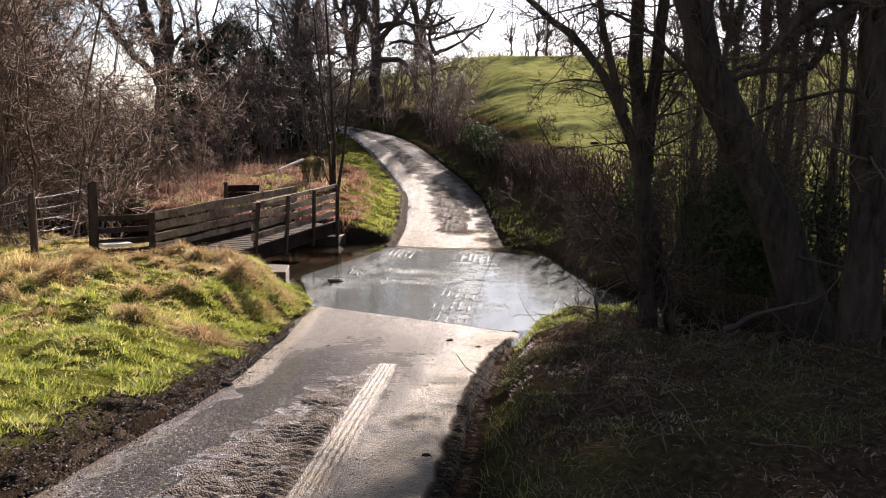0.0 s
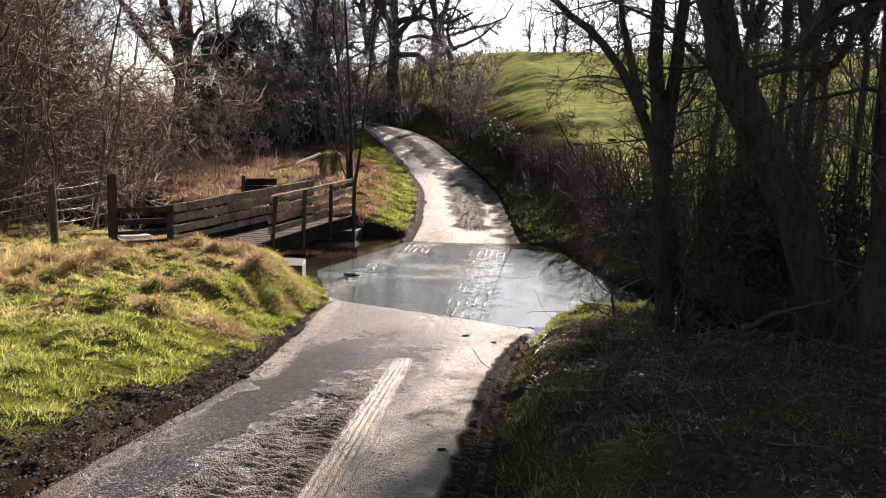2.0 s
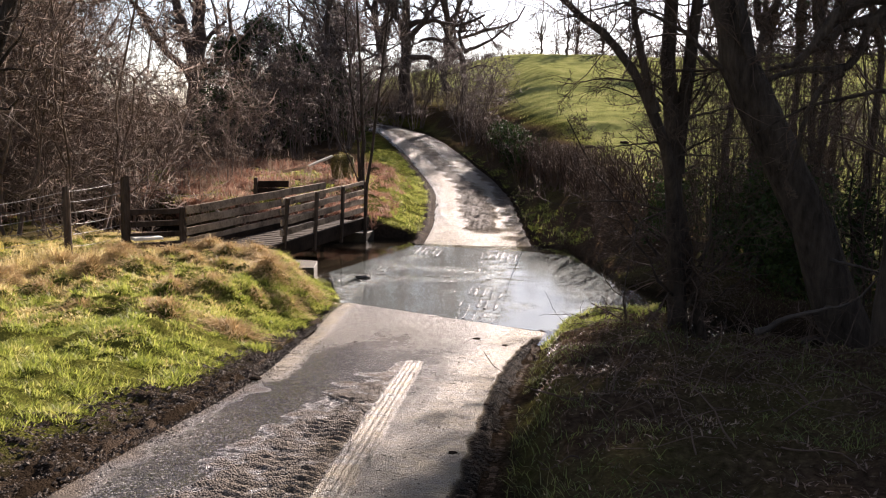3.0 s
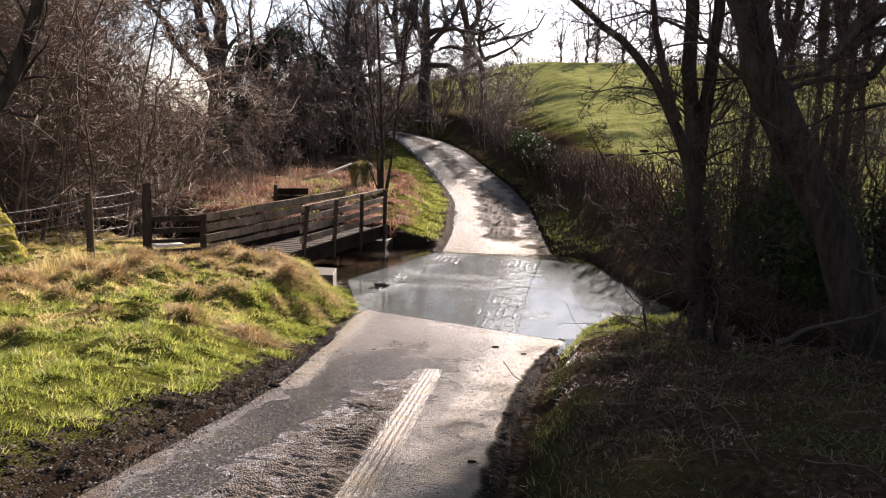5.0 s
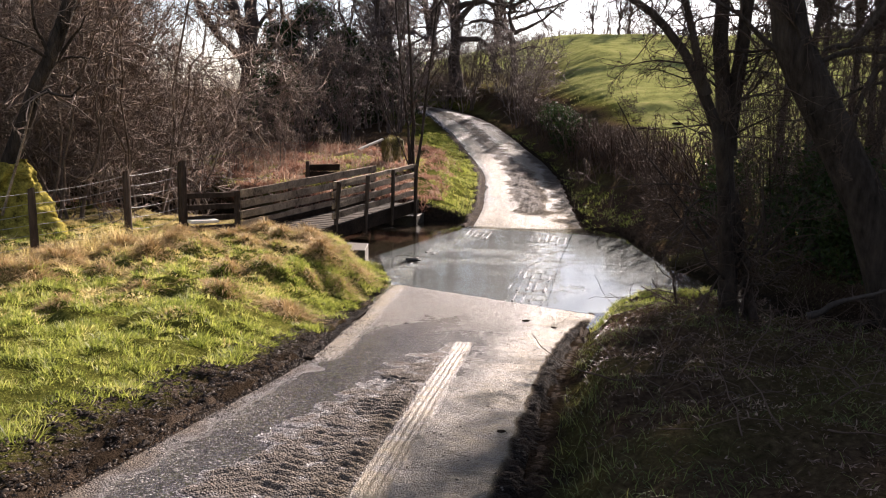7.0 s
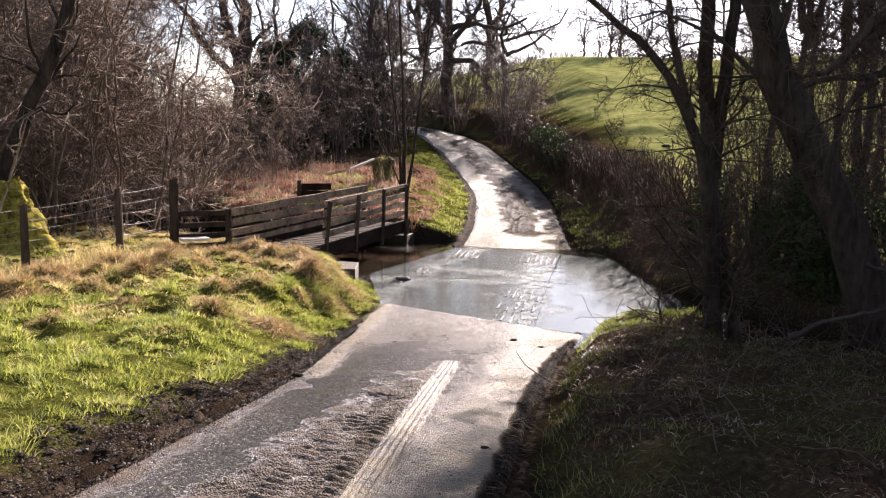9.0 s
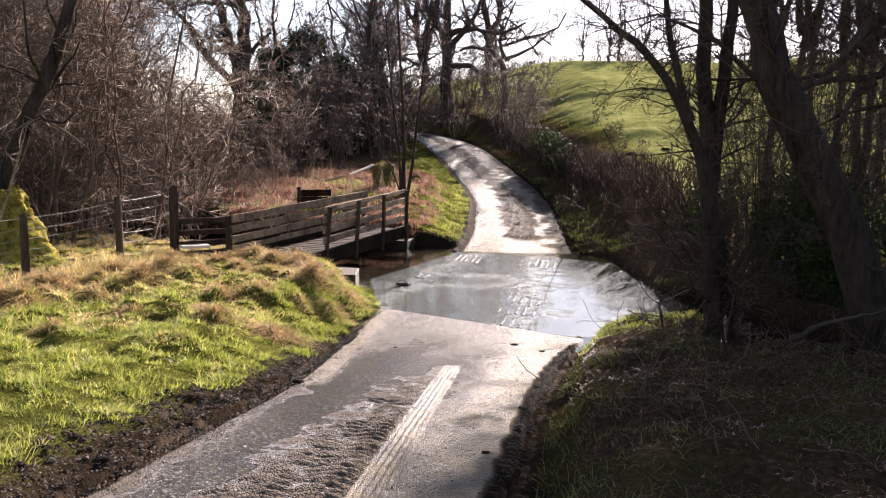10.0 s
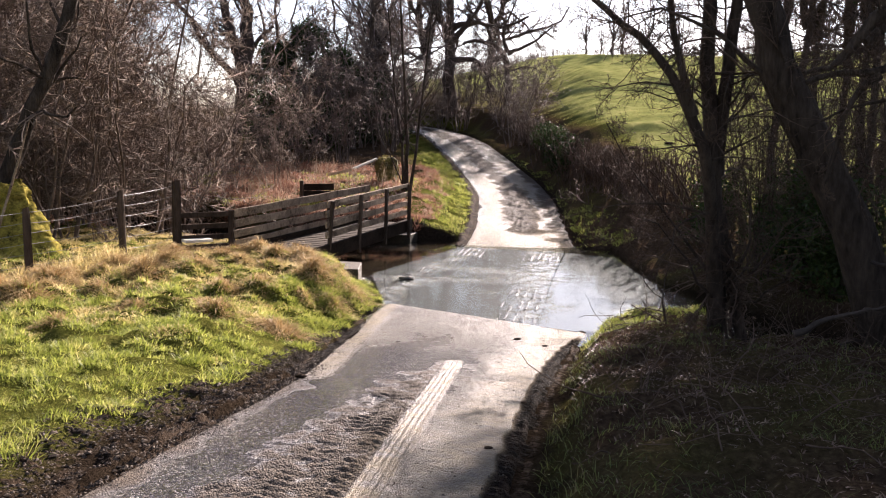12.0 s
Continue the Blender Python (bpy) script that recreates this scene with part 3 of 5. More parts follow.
    mud = np.maximum(mud, smooth(26.0, 25.2, y) * smooth(20, 21, y) * smooth(-1.6, -2.1, x) * smooth(-8, -7, x))
    litter = smooth(0.1, 0.5, dr) * smooth(30, 20, y) + 0.9 * smooth(0.5, 2, dr) * smooth(3.5, 1.0, x) * smooth(44, 50, y) * smooth(74, 66, y) + 0.95 * smooth(0.0, 0.4, dr) * smooth(4.2, 3.0, dr) * smooth(20, 24, y) * smooth(60, 50, y)
    litter = litter * (0.92 + 0.3 * fbm(x, y, 1.1, 3, 6.0))
    over = smooth(7.0, 9.5, x) * smooth(13, 16, y)      # pasture beyond the brook
    litter = litter * (1 - 0.9 * over)
    back = smooth(19, 24, y) * smooth(1.6, 3.0, dl)
    litter = np.maximum(litter, 0.85 * back * (0.6 + 0.5 * wobble(x, y, 0.7, 9.0) + 0.7 * smooth(32, 36, y)))
    field = smooth(24, 30, y) * smooth(3.5, 5.5, dr)
    field = np.maximum(field, smooth(75, 90, y) * smooth(-8, 0, x))
    field = np.maximum(field, over)
    return z, np.clip(mud, 0, 1), np.clip(litter, 0, 1), field


def gz(x, y):
    return float(land(np.array([x]), np.array([y]))[0][0])


def axis(parts):
    out = []
    for a, b, step in parts:
        out.append(np.arange(a, b, step))
    out.append(np.array([parts[-1][1]]))
    return np.concatenate(out)


gx = axis([(-1500, -120, 120), (-120, -30, 5), (-30, -11, 0.6), (-11, 6.5, 0.1), (6.5, 30, 0.6), (30, 120, 5), (120, 1500, 120)])
gy = axis([(-400, -20, 40), (-20, 3, 0.8), (3, 20, 0.09), (20, 28, 0.14), (28, 62, 0.4), (62, 130, 2.5), (130, 400, 20), (400, 2500, 150)])
X, Y = np.meshgrid(gx, gy)
Z, MUDW, LITW, FLDW = land(X, Y)
ny, nx = X.shape
idx = np.arange(nx * ny).reshape(ny, nx)
Q = np.stack([idx[:-1, :-1], idx[:-1, 1:], idx[1:, 1:], idx[1:, :-1]], -1).reshape(-1, 4)
g_me = npmesh("ground", np.stack([X, Y, Z], -1).reshape(-1, 3), [Q], {"mud": MUDW.ravel(), "litter": LITW.ravel(), "field": FLDW.ravel()})
tagged(put("ground", g_me, GROUND), "grassy muddy ground with a brook bed and a rising field", "ground", kind="structure")


# ---- the lane ----
def strip(name, y0, y1, step, cols, material, label):
    ys = np.arange(y0, y1 + step / 2, step)
    u = np.linspace(0, 1, cols)
    el, er = edges(ys)
    U, YY = np.meshgrid(u, ys)
    EL, ER = el[:, None], er[:, None]
    ragged = 0.09 * wobble(YY * 0 + 3, YY, 2.6, 1.0) + 0.05 * wobble(YY * 0, YY, 7.0, 4.0)
    XX = EL + (ER - EL) * U + ragged * (U < 0.02) + 0.7 * ragged * (U > 0.98)
    if y0 > 20:
        dip = 0.075 * smooth(24.6, 23.4, YY)
    else:
        dip = 0.0
    if 10 < y1 < 20:
        # the tarmac ends on a slant where the ford slabs begin
        YY = YY + smooth(11.0, y1, YY) * (16.04 - 0.515 * (XX + 2.67) - y1)
    ZZ = road_z(YY) + 0.035 * (1 - (2 * U - 1) ** 2)
    if 10 < y1 < 20:
        ZZ = np.maximum(ZZ, 0.014)
    edge = np.maximum(smooth(0.04, 0.0, U), smooth(0.96, 1.0, U))
    ZZ = ZZ - 0.10 * edge - dip
    mudm = np.zeros_like(XX)
    silt = np.zeros_like(XX)
    wet = np.zeros_like(XX)
    pale = np.zeros_like(XX)
    soil = np.zeros_like(XX)
    ZZ = ZZ + 0.006 * fbm(XX, YY, 5.0, 4, 2.0)
    # wheel ruts of wet smooth tarmac
    if y0 < 12:
        lc = np.interp(YY, [3, 5, 8, 11, 13.5, 15], [-2.15, -2.0, -1.95, -1.75, -1.45, -1.3])
        wet = smooth(0.6, 0.0, np.abs(XX - lc) + 0.3 * fbm(XX, YY, 1.2, 5)) * smooth(14.5, 13.0, YY)
        rc = np.interp(YY, [3, 5, 8, 11, 14], [-0.75, -0.55, -0.35, -0.1, 0.1])
        silt = smooth(0.75, 0.2, np.abs(XX - (rc + 0.25))) * 0.6 + smooth(0.5, 0.05, XX - EL) * smooth(8.2, 8.6, YY) * 0.95
        silt = silt + 0.8 * smooth(0.9, 0.1, ER - XX) + 0.35 * smooth(10.5, 13.5, YY) + 0.45 * smooth(0.6, 0.1, XX - EL + 0.25 * fbm(XX, YY, 1.5, 3, 6.0))
        lo = np.interp(YY, [3, 5, 6.5, 8, 10.2], [-2.0, -1.85, -1.6, -1.4, -1.02])
        mc = (lo - 1.0) / 2
        pc = np.interp(YY, [3, 5, 10.05], [-1.02, -0.98, -0.87])
        inside = smooth(-0.10, 0.14, XX - lo + 0.3 * fbm(XX, YY, 4.5, 4, 2.0)) * smooth(-0.09, -0.16, XX - pc)
        clots = smooth(-0.55, 0.4, fbm(XX, YY, 9.0, 4, 9.0) + 0.4 * smooth(9.0, 7.0, YY))
        mudm = 0.92 * inside * clots * smooth(10.4, 9.6, YY)
        # tyre treads pressed into the mud
        tread = np.abs(((YY * 9.0 + np.abs(np.abs(XX - mc) - 0.16) * 5.0 + 0.12 * wobble(XX, YY, 6.0)) % 1.0) - 0.5) * 2
        ZZ = ZZ + mudm * (0.034 * smooth(0.35, 0.7, tread) * np.clip(0.8 + 0.35 * wobble(XX, YY, 2.5, 8.0), 0.15, 1.2) * smooth(9.6, 8.0, YY) + 0.007 * fbm(XX, YY, 14.0, 3, 1.0))
        # pale ridge squeezed up between the wheels
        ridge = smooth(0.115, 0.09, np.abs(XX - pc) + 0.012 * wobble(XX, YY, 9.0)) * smooth(10.15, 9.95, YY)
        grooves = 0.5 + 0.5 * np.cos((XX - pc) * 2 * np.pi / 0.05)
        ZZ = ZZ + ridge * (0.016 + 0.014 * grooves + 0.004 * wobble(XX, YY, 11.0) + 0.0015 * wobble(XX, YY, 40.0))
        mudm = mudm * (1 - ridge)
        pale = ridge * np.clip(0.62 + 0.7 * fbm(XX, YY, 5.0, 4), 0.1, 0.9)
        patchy = np.clip(0.6 + 0.4 * fbm(XX, YY, 2.2, 5, 4.0), 0, 1)
        pale = np.maximum(pale, 0.85 * smooth(0.5, 0.3, XX - EL) * smooth(8.2, 8.5, YY) * smooth(0.0, 0.08, XX - EL) * patchy)
        pale = np.maximum(pale, 0.68 * smooth(1.25, 0.45, ER - XX + 0.3 * fbm(XX, YY, 1.5, 4, 8.0)) * np.clip(patchy + 0.25, 0, 1))
        pale = np.maximum(pale, 0.3 * smooth(9.5, 13.5, YY) * patchy)
        lug = smooth(0.10, 0.05, np.abs(XX - (pc + 0.22))) * smooth(10.0, 9.7, YY) * smooth(8.2, 9.0, YY) * smooth(0.45, 0.6, np.abs(((YY * 8 + 2 * XX) % 1) - 0.5) * 2)
        ZZ = ZZ + 0.004 * lug * (1 + wobble(XX, YY, 5.0))
        mudm = np.maximum(mudm, 0.6 * lug * smooth(-0.4, 0.4, wobble(XX, YY, 3.0, 2.0)))
        # lugs along the broken right-hand edge
        rl = smooth(0.21, 0.15, ER - XX + 0.03 * wobble(XX, YY, 4.0)) * smooth(14.0, 13.2, YY)
        tr = smooth(0.35, 0.7, np.abs(((YY * 7.5 + (ER - XX) * 2.0 + 0.2 * wobble(XX, YY, 5.0)) % 1) - 0.5) * 2)
        ZZ = ZZ + rl * (0.028 * tr - 0.04 + 0.012 * fbm(XX, YY, 12.0, 4, 3.0))
        mudm = np.maximum(mudm, rl)
        soil = rl
        lm = smooth(0.35, 0.0, XX - EL + 0.15 * wobble(XX, YY, 4.0)) * smooth(8.6, 8.0, YY)
        mudm = np.maximum(mudm, lm)
        pale = pale * (1 - np.maximum(rl, lm))
    else:
        mid = (EL + ER) / 2
        mc = np.interp(YY, [25.5, 30, 34.5, 40], [0.25, 0.05, -0.25, -0.9])
        mudm = smooth(0.62, 0.2, np.abs(XX - mc) + 0.25 * fbm(XX, YY, 2.2, 4, 5.0)) * smooth(25.3, 26.3, YY) * smooth(36.5, 34.0, YY)
        tread = np.abs(((YY * 3.5 + np.abs(XX - mc) * 2) % 1.0) - 0.5) * 2
        ZZ = ZZ + mudm * (0.02 + 0.05 * smooth(0.3, 0.7, tread) + 0.04 * fbm(XX, YY, 4.0, 2))
        mudm = np.maximum(mudm, 0.9 * smooth(0.55, 0.1, np.abs(XX - mid + 0.1) + 0.3 * fbm(XX, YY, 2.4, 5)) * smooth(26, 31, YY))
        mudm = np.maximum(mudm, 0.95 * smooth(0.7, 0.1, ER - XX + 0.4 * fbm(XX, YY, 1.8, 5)))
        silt = 0.8 * smooth(0.6, 0.2, np.minimum(np.abs(XX - EL - 0.65), np.abs(ER - 0.75 - XX)) + 0.2 * fbm(XX, YY, 1.0, 3)) + 0.7 * smooth(27, 24, YY)
        track = np.minimum(np.abs(XX - EL - 0.72), np.abs(ER - 0.8 - XX))
        pale = 0.5 * smooth(0.8, 0.0, track + 0.2 * fbm(XX, YY, 1.2, 4, 3.0)) * (1 - 0.6 * smooth(40, 50, YY))
        pale = np.maximum(pale, 0.65 * smooth(30.0, 25.5, YY))
        pale = pale * (1 - mudm)
        soil = 0.5 * mudm
        ZZ = ZZ + 0.006 * wobble(XX, YY, 9.0)
    n0, n1 = XX.shape
    ii = np.arange(n0 * n1).reshape(n0, n1)
    q = np.stack([ii[:-1, :-1], ii[:-1, 1:], ii[1:, 1:], ii[1:, :-1]], -1).reshape(-1, 4)
    me = npmesh(name, np.stack([XX, YY, ZZ], -1).reshape(-1, 3), [q], {"mud": np.clip(mudm, 0, 1).ravel(), "silt": np.clip(silt, 0, 1.5).ravel(), "wet": np.clip(wet, 0, 1).ravel(), "pale": pale.ravel(), "soil": soil.ravel()})
    return tagged(put(name, me, material), label, "road", kind="structure")


strip("road", 3.2, 14.9, 0.021, 190, ROAD, "wet narrow tarmac lane with muddy tyre tracks")
strip("road", -14.0, 3.2, 0.25, 24, ROAD, "wet narrow tarmac lane behind the viewpoint")
strip("road", 23.4, 80.0, 0.10, 60, ROAD, "wet muddy lane climbing and bending away")


def mud_verge(name, y0, y1, side, w0, w1, step, label):
    """Churned clods along the lane's edge."""
    ys = np.arange(y0, y1, step)
    us = np.arange(w0, w1, step)
    U, YY = np.meshgrid(us, ys)
    el, er = edges(ys)
    wide = np.interp(ys, [4, 6, 8, 10, 13, 15.6, 24], [1.1, 1.0, 0.8, 0.55, 0.32, 0.2, 1.0])[:, None] if side < 0 else 1.0
    XX = (el[:, None] - U * wide) if side < 0 else (er[:, None] + U)
    rngv = np.random.default_rng(17)
    zz = land(XX, YY)[0]
    road = road_z(YY) + 0.0
    base = np.maximum(zz, road - 0.06) if side < 0 else zz + 0.04
    hump = smooth(w0, w0 + 0.18, U) * smooth(w1, w1 - 0.25, U)
    lumps = np.clip(0.5 + 0.9 * fbm(XX, YY, 8.0, 3, 1.0), 0, 1)
    fine = fbm(XX, YY, 16.0, 3, 4.0)
    ZZ = base - (0.042 if side < 0 else 0.055) + hump * (0.03 + 0.012 * lumps + 0.012 * fine + rngv.normal(0, 0.006, XX.shape))
    ZZ = ZZ + 0.05 * hump * smooth(20, 24, YY)
    n0, n1 = XX.shape
    ii = np.arange(n0 * n1).reshape(n0, n1)
    q = np.stack([ii[:-1, :-1], ii[:-1, 1:], ii[1:, 1:], ii[1:, :-1]], -1).reshape(-1, 4)
    if side < 0:
        q = q[:, ::-1]
    return tagged(put(name, npmesh(name, np.stack([XX, YY, ZZ], -1).reshape(-1, 3), [q]), MUD), label, "mud", kind="stuff")


mud_verge("mud", 3.0, 15.6, -1, -0.10, 1.0, 0.022, "dark churned mud along the edge of the lane")
mud_verge("mud", 3.0, 14.2, 1, -0.10, 0.16, 0.022, "dark broken mud along the lane's shaded edge")
mud_verge("mud", 24.0, 46.0, -1, -0.28, 0.40, 0.06, "dark mud edging the far lane")

# ---- the ford ----
def slab_piece(corners, z, thick, seed):
    bm = bmesh.new()
    rnd = random.Random(seed)
    top = [bm.verts.new((x + rnd.uniform(-.01, .01), y + rnd.uniform(-.01, .01), z)) for x, y in corners]
    low = [bm.verts.new((v.co.x, v.co.y, z - thick)) for v in top]
    bm.faces.new(top)
    k = len(top)
    for i in range(k):
        bm.faces.new((top[i], low[i], low[(i+1) % k], top[(i+1) % k]))
    bmesh.ops.recalc_face_normals(bm, faces=bm.faces)
    bmesh.ops.bevel(bm, geom=[e for e in bm.edges if all(abs(v.co.z - z) < 1e-5 for v in e.verts)], offset=0.008, segments=1, affect='EDGES')
    return bm


ford = tagged(empty("ford"), "concrete ford slabs under a film of running water", "ford", kind="structure")
part("slab", slab_piece([(-2.75, 15.95), (0.26, 14.62), (0.66, 18.9), (-3.5, 19.25)], -0.045, 0.25, 1), SLAB, ford)
part("slab", slab_piece([(-3.5, 19.262), (0.66, 18.912), (1.18, 23.25), (-1.75, 23.85)], -0.046, 0.25, 2), SLAB, ford)
part("slab", slab_piece([(0.272, 14.615), (1.1, 14.25), (2.9, 16.0), (3.0, 18.7), (0.672, 18.9)], -0.04, 0.25, 3), SLAB, ford)
part("slab", slab_piece([(0.672, 18.912), (3.0, 18.712), (2.5, 22.6), (1.192, 23.25)], -0.044, 0.25, 4), SLAB, ford)

rib_rng = random.Random(77)
for gx0, gy0, n_, pitch, length in ((-0.5, 14.95, 5, 0.17, 0.8), (-0.4, 16.0, 5, 0.16, 0.7), (-0.28, 17.1, 5, 0.16, 0.9), (0.05, 21.6, 6, 0.16, 1.4), (-1.75, 22.3, 5, 0.16, 1.2), (-2.05, 20.9, 2, 0.2, 0.7), (-2.45, 19.6, 2, 0.2, 0.7), (-2.8, 18.2, 2, 0.2, 0.5)):
    for k in range(n_):
        x = gx0 + k * pitch + rib_rng.uniform(-0.03, 0.03)
        y = gy0 - 0.42 * (x - gx0) + rib_rng.uniform(-0.12, 0.12)
        ln = length * rib_rng.uniform(0.6, 1.1)
        part("rib", beam((x, y, -0.028), (x + 0.1 * ln, y + ln, -0.029), 0.035, 0.06, 0.008, 9, rib_rng.randrange(9999)), SLAB, ford)

wxs = axis([(-16, -4, 0.4), (-4, 4, 0.045), (4, 14, 0.4)])
wys = axis([(4, 13, 0.4), (13, 24.4, 0.055), (24.4, 30, 0.4)])
WX, WY = np.meshgrid(wxs, wys)
onslab = smooth(14.4, 15.2, WY) * smooth(24.2, 23.2, WY)
s1 = np.abs(WX - np.interp(WY, [16, 18, 20.5, 23.6], [-3.0, -2.6, -2.1, -1.1]))
s2 = np.abs(WX - np.interp(WY, [14.6, 19, 23.4], [0.0, 0.35, 0.75]))
band = 0.8 * smooth(0.4, 0.05, s1 + 0.25 * wobble(WX, WY, 1.3)) + smooth(0.45, 0.08, s2 + 0.2 * wobble(WX, WY, 1.6, 3.0))
band = np.clip(band + 0.6 * smooth(0.3, 0.8, fbm(WX * 0.6, WY, 0.9, 3, 5.0)) + smooth(0.5, 0.1, np.abs(WY - 18.9 - 0.08 * WX)) * 0.5, 0, 1.2)
band = band * smooth(1.2, 0.6, WX)
rip = fbm(WX, WY, 5.0, 2, 1.0)
WZ = onslab * (0.0008 * rip + 0.022 * band * np.maximum(rip, -0.2))
nwy, nwx = WX.shape
wi = np.arange(nwx * nwy).reshape(nwy, nwx)
wq = np.stack([wi[:-1, :-1], wi[:-1, 1:], wi[1:, 1:], wi[1:, :-1]], -1).reshape(-1, 4)
keep = (brook_dist(WX, WY).ravel() < 5.5) & (np.abs(WZ.ravel()) < 1)
wq = wq[keep[wq].all(1)]
water = put("water", npmesh("water", np.stack([WX, WY, WZ], -1).reshape(-1, 3), [wq], {"riffle": np.maximum(onslab * np.clip(band, 0, 1), 0.7 * (WX > 2.3) * (WY < 16.5)).ravel()}), WATER)
water.visible_shadow = False
tagged(water, "clear shallow brook water running over the ford", "water", kind="structure")

# ---- footbridge ----
bridge = tagged(empty("footbridge"), "weathered wooden footbridge with plank deck and board railings", "footbridge")
NA, NB = Vector((-5.05, 17.7, 0)), Vector((-3.08, 24.4, 0))
FA, FB = Vector((-6.78, 19.02, 0)), Vector((-4.62, 24.7, 0))
DECK_Z = 0.47
nd = (NB - NA).normalized()


def on_near(y):
    return NA + (NB - NA) * ((y - NA.y) / (NB.y - NA.y))


def on_far(y):
    return FA + (FB - FA) * ((y - FA.y) / (FB.y - FA.y))


for k in range(21):
    y0 = 19.25 + k * 0.235
    a, b = on_near(y0) + Vector((-0.12, 0.0, 0)), on_far(y0 + 0.55) + Vector((0.06, 0, 0))
    dz = DECK_Z + 0.0055 * k
    part("deck_plank", beam((a.x, a.y, dz), (b.x, b.y, dz), 0.21, 0.045, 0.004, 3, 100 + k), DECK, bridge)
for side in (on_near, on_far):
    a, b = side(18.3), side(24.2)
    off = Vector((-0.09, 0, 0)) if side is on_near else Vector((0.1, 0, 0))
    part("bearer", beam((a.x + off.x, a.y, 0.42), (b.x + off.x, b.y, 0.555), 0.10, 0.35, 0.004, 4, 7), DARKWOOD, bridge)
tops = {19.51: (1.65, 0.10), 20.95: (1.69, 0.06), 22.4: (1.72, 0.03), 23.85: (1.75, 0.0)}
for k, (y, (zt, ln)) in enumerate(tops.items()):
    p = on_near(y)
    part("rail_post", beam((p.x - ln, p.y, 0.22), (p.x + 0.015, p.y, zt), 0.085, 0.085, 0.004, 4, 20 + k, up=(nd.x, nd.y, 0)), POST, bridge)
for j, (dz, hh) in enumerate(((-0.04, 0.10), (-0.30, 0.145), (-0.55, 0.145), (-0.80, 0.145))):
    a, b = on_near(19.35 if j else 19.42), on_near(23.9)
    part("rail", beam((a.x - 0.065, a.y, 1.645 + dz), (b.x - 0.065, b.y, 1.755 + dz), 0.042, hh, 0.006, 8, 40 + j), TIMBER, bridge)
for k, y in enumerate((19.02, 20.9, 22.8, 24.7)):
    p = on_far(y)
    part("rail_post", beam((p.x, p.y, 0.2), (p.x, p.y, 1.44 + 0.045 * k), 0.09, 0.09, 0.004, 4, 60 + k, up=(nd.x, nd.y, 0)), POST, bridge)
for j, (dz, hh) in enumerate(((0.0, 0.19), (-0.25, 0.175), (-0.49, 0.17), (-0.73, 0.16))):
    a, b = on_far(19.0), on_far(24.75)
    part("rail", beam((a.x + 0.07, a.y, 1.37 + dz), (b.x + 0.07, b.y, 1.54 + dz), 0.04, hh, 0.010, 9, 80 + j), TIMBER, bridge)

abut = tagged(empty("abutment"), "worn concrete bridge abutment beside the brook", "abutment")
part("block", slab_piece([(-5.0, 17.8), (-3.62, 18.0), (-3.7, 18.9), (-4.9, 19.1)], 0.31, 0.85, 11), CONCRETE, abut)
abut2 = tagged(empty("abutment"), "dark concrete abutment at the far end of the footbridge", "abutment")
part("block", slab_piece([(-4.9, 24.2), (-3.25, 24.2), (-3.1, 24.9), (-4.9, 25.0)], 0.24, 0.9, 12), CONCRETE, abut2)

# ---- wooden barrier between fence and bridge ----
panel = tagged(empty("barrier"), "low dark wooden rail barrier beside the footbridge", "barrier")
ga, gb = Vector((-7.75, 18.1, 0)), Vector((-6.78, 19.0, 0))
part("barrier_post", beam((-6.80, 18.98, 0.2), (-6.80, 18.98, 1.44), 0.12, 0.12, 0.004, 4, 3, up=(1, 0, 0)), POST, panel)
for j, z in enumerate((1.36, 1.10, 0.85, 0.62)):
    part("barrier_rail", beam((ga.x, ga.y, z + .02), (gb.x, gb.y, z), 0.045, 0.12, 0.006, 4, 13 + j), POST, panel)
part("step_board", beam((-7.38, 17.55, 0.9), (-6.92, 17.95, 0.89), 0.28, 0.06, 0.004, 3, 33), WHITEWOOD, panel, "pale sunlit step board")

stub = tagged(empty("barrier"), "dark rotten board barrier beyond the footbridge", "barrier")
part("barrier_post", beam((-7.17, 27.0, 0.5), (-7.17, 27.0, 1.55), 0.12, 0.12, 0.006, 4, 91, up=(1, 0, 0)), POST, stub)
for j, z in enumerate((1.33, 1.1)):
    part("barrier_rail", beam((-7.2, 27.05, z), (-6.15 - 0.1 * (j % 2), 27.2, z + 0.02), 0.05, 0.215, 0.014, 5, 92 + j), DARKWOOD, stub)

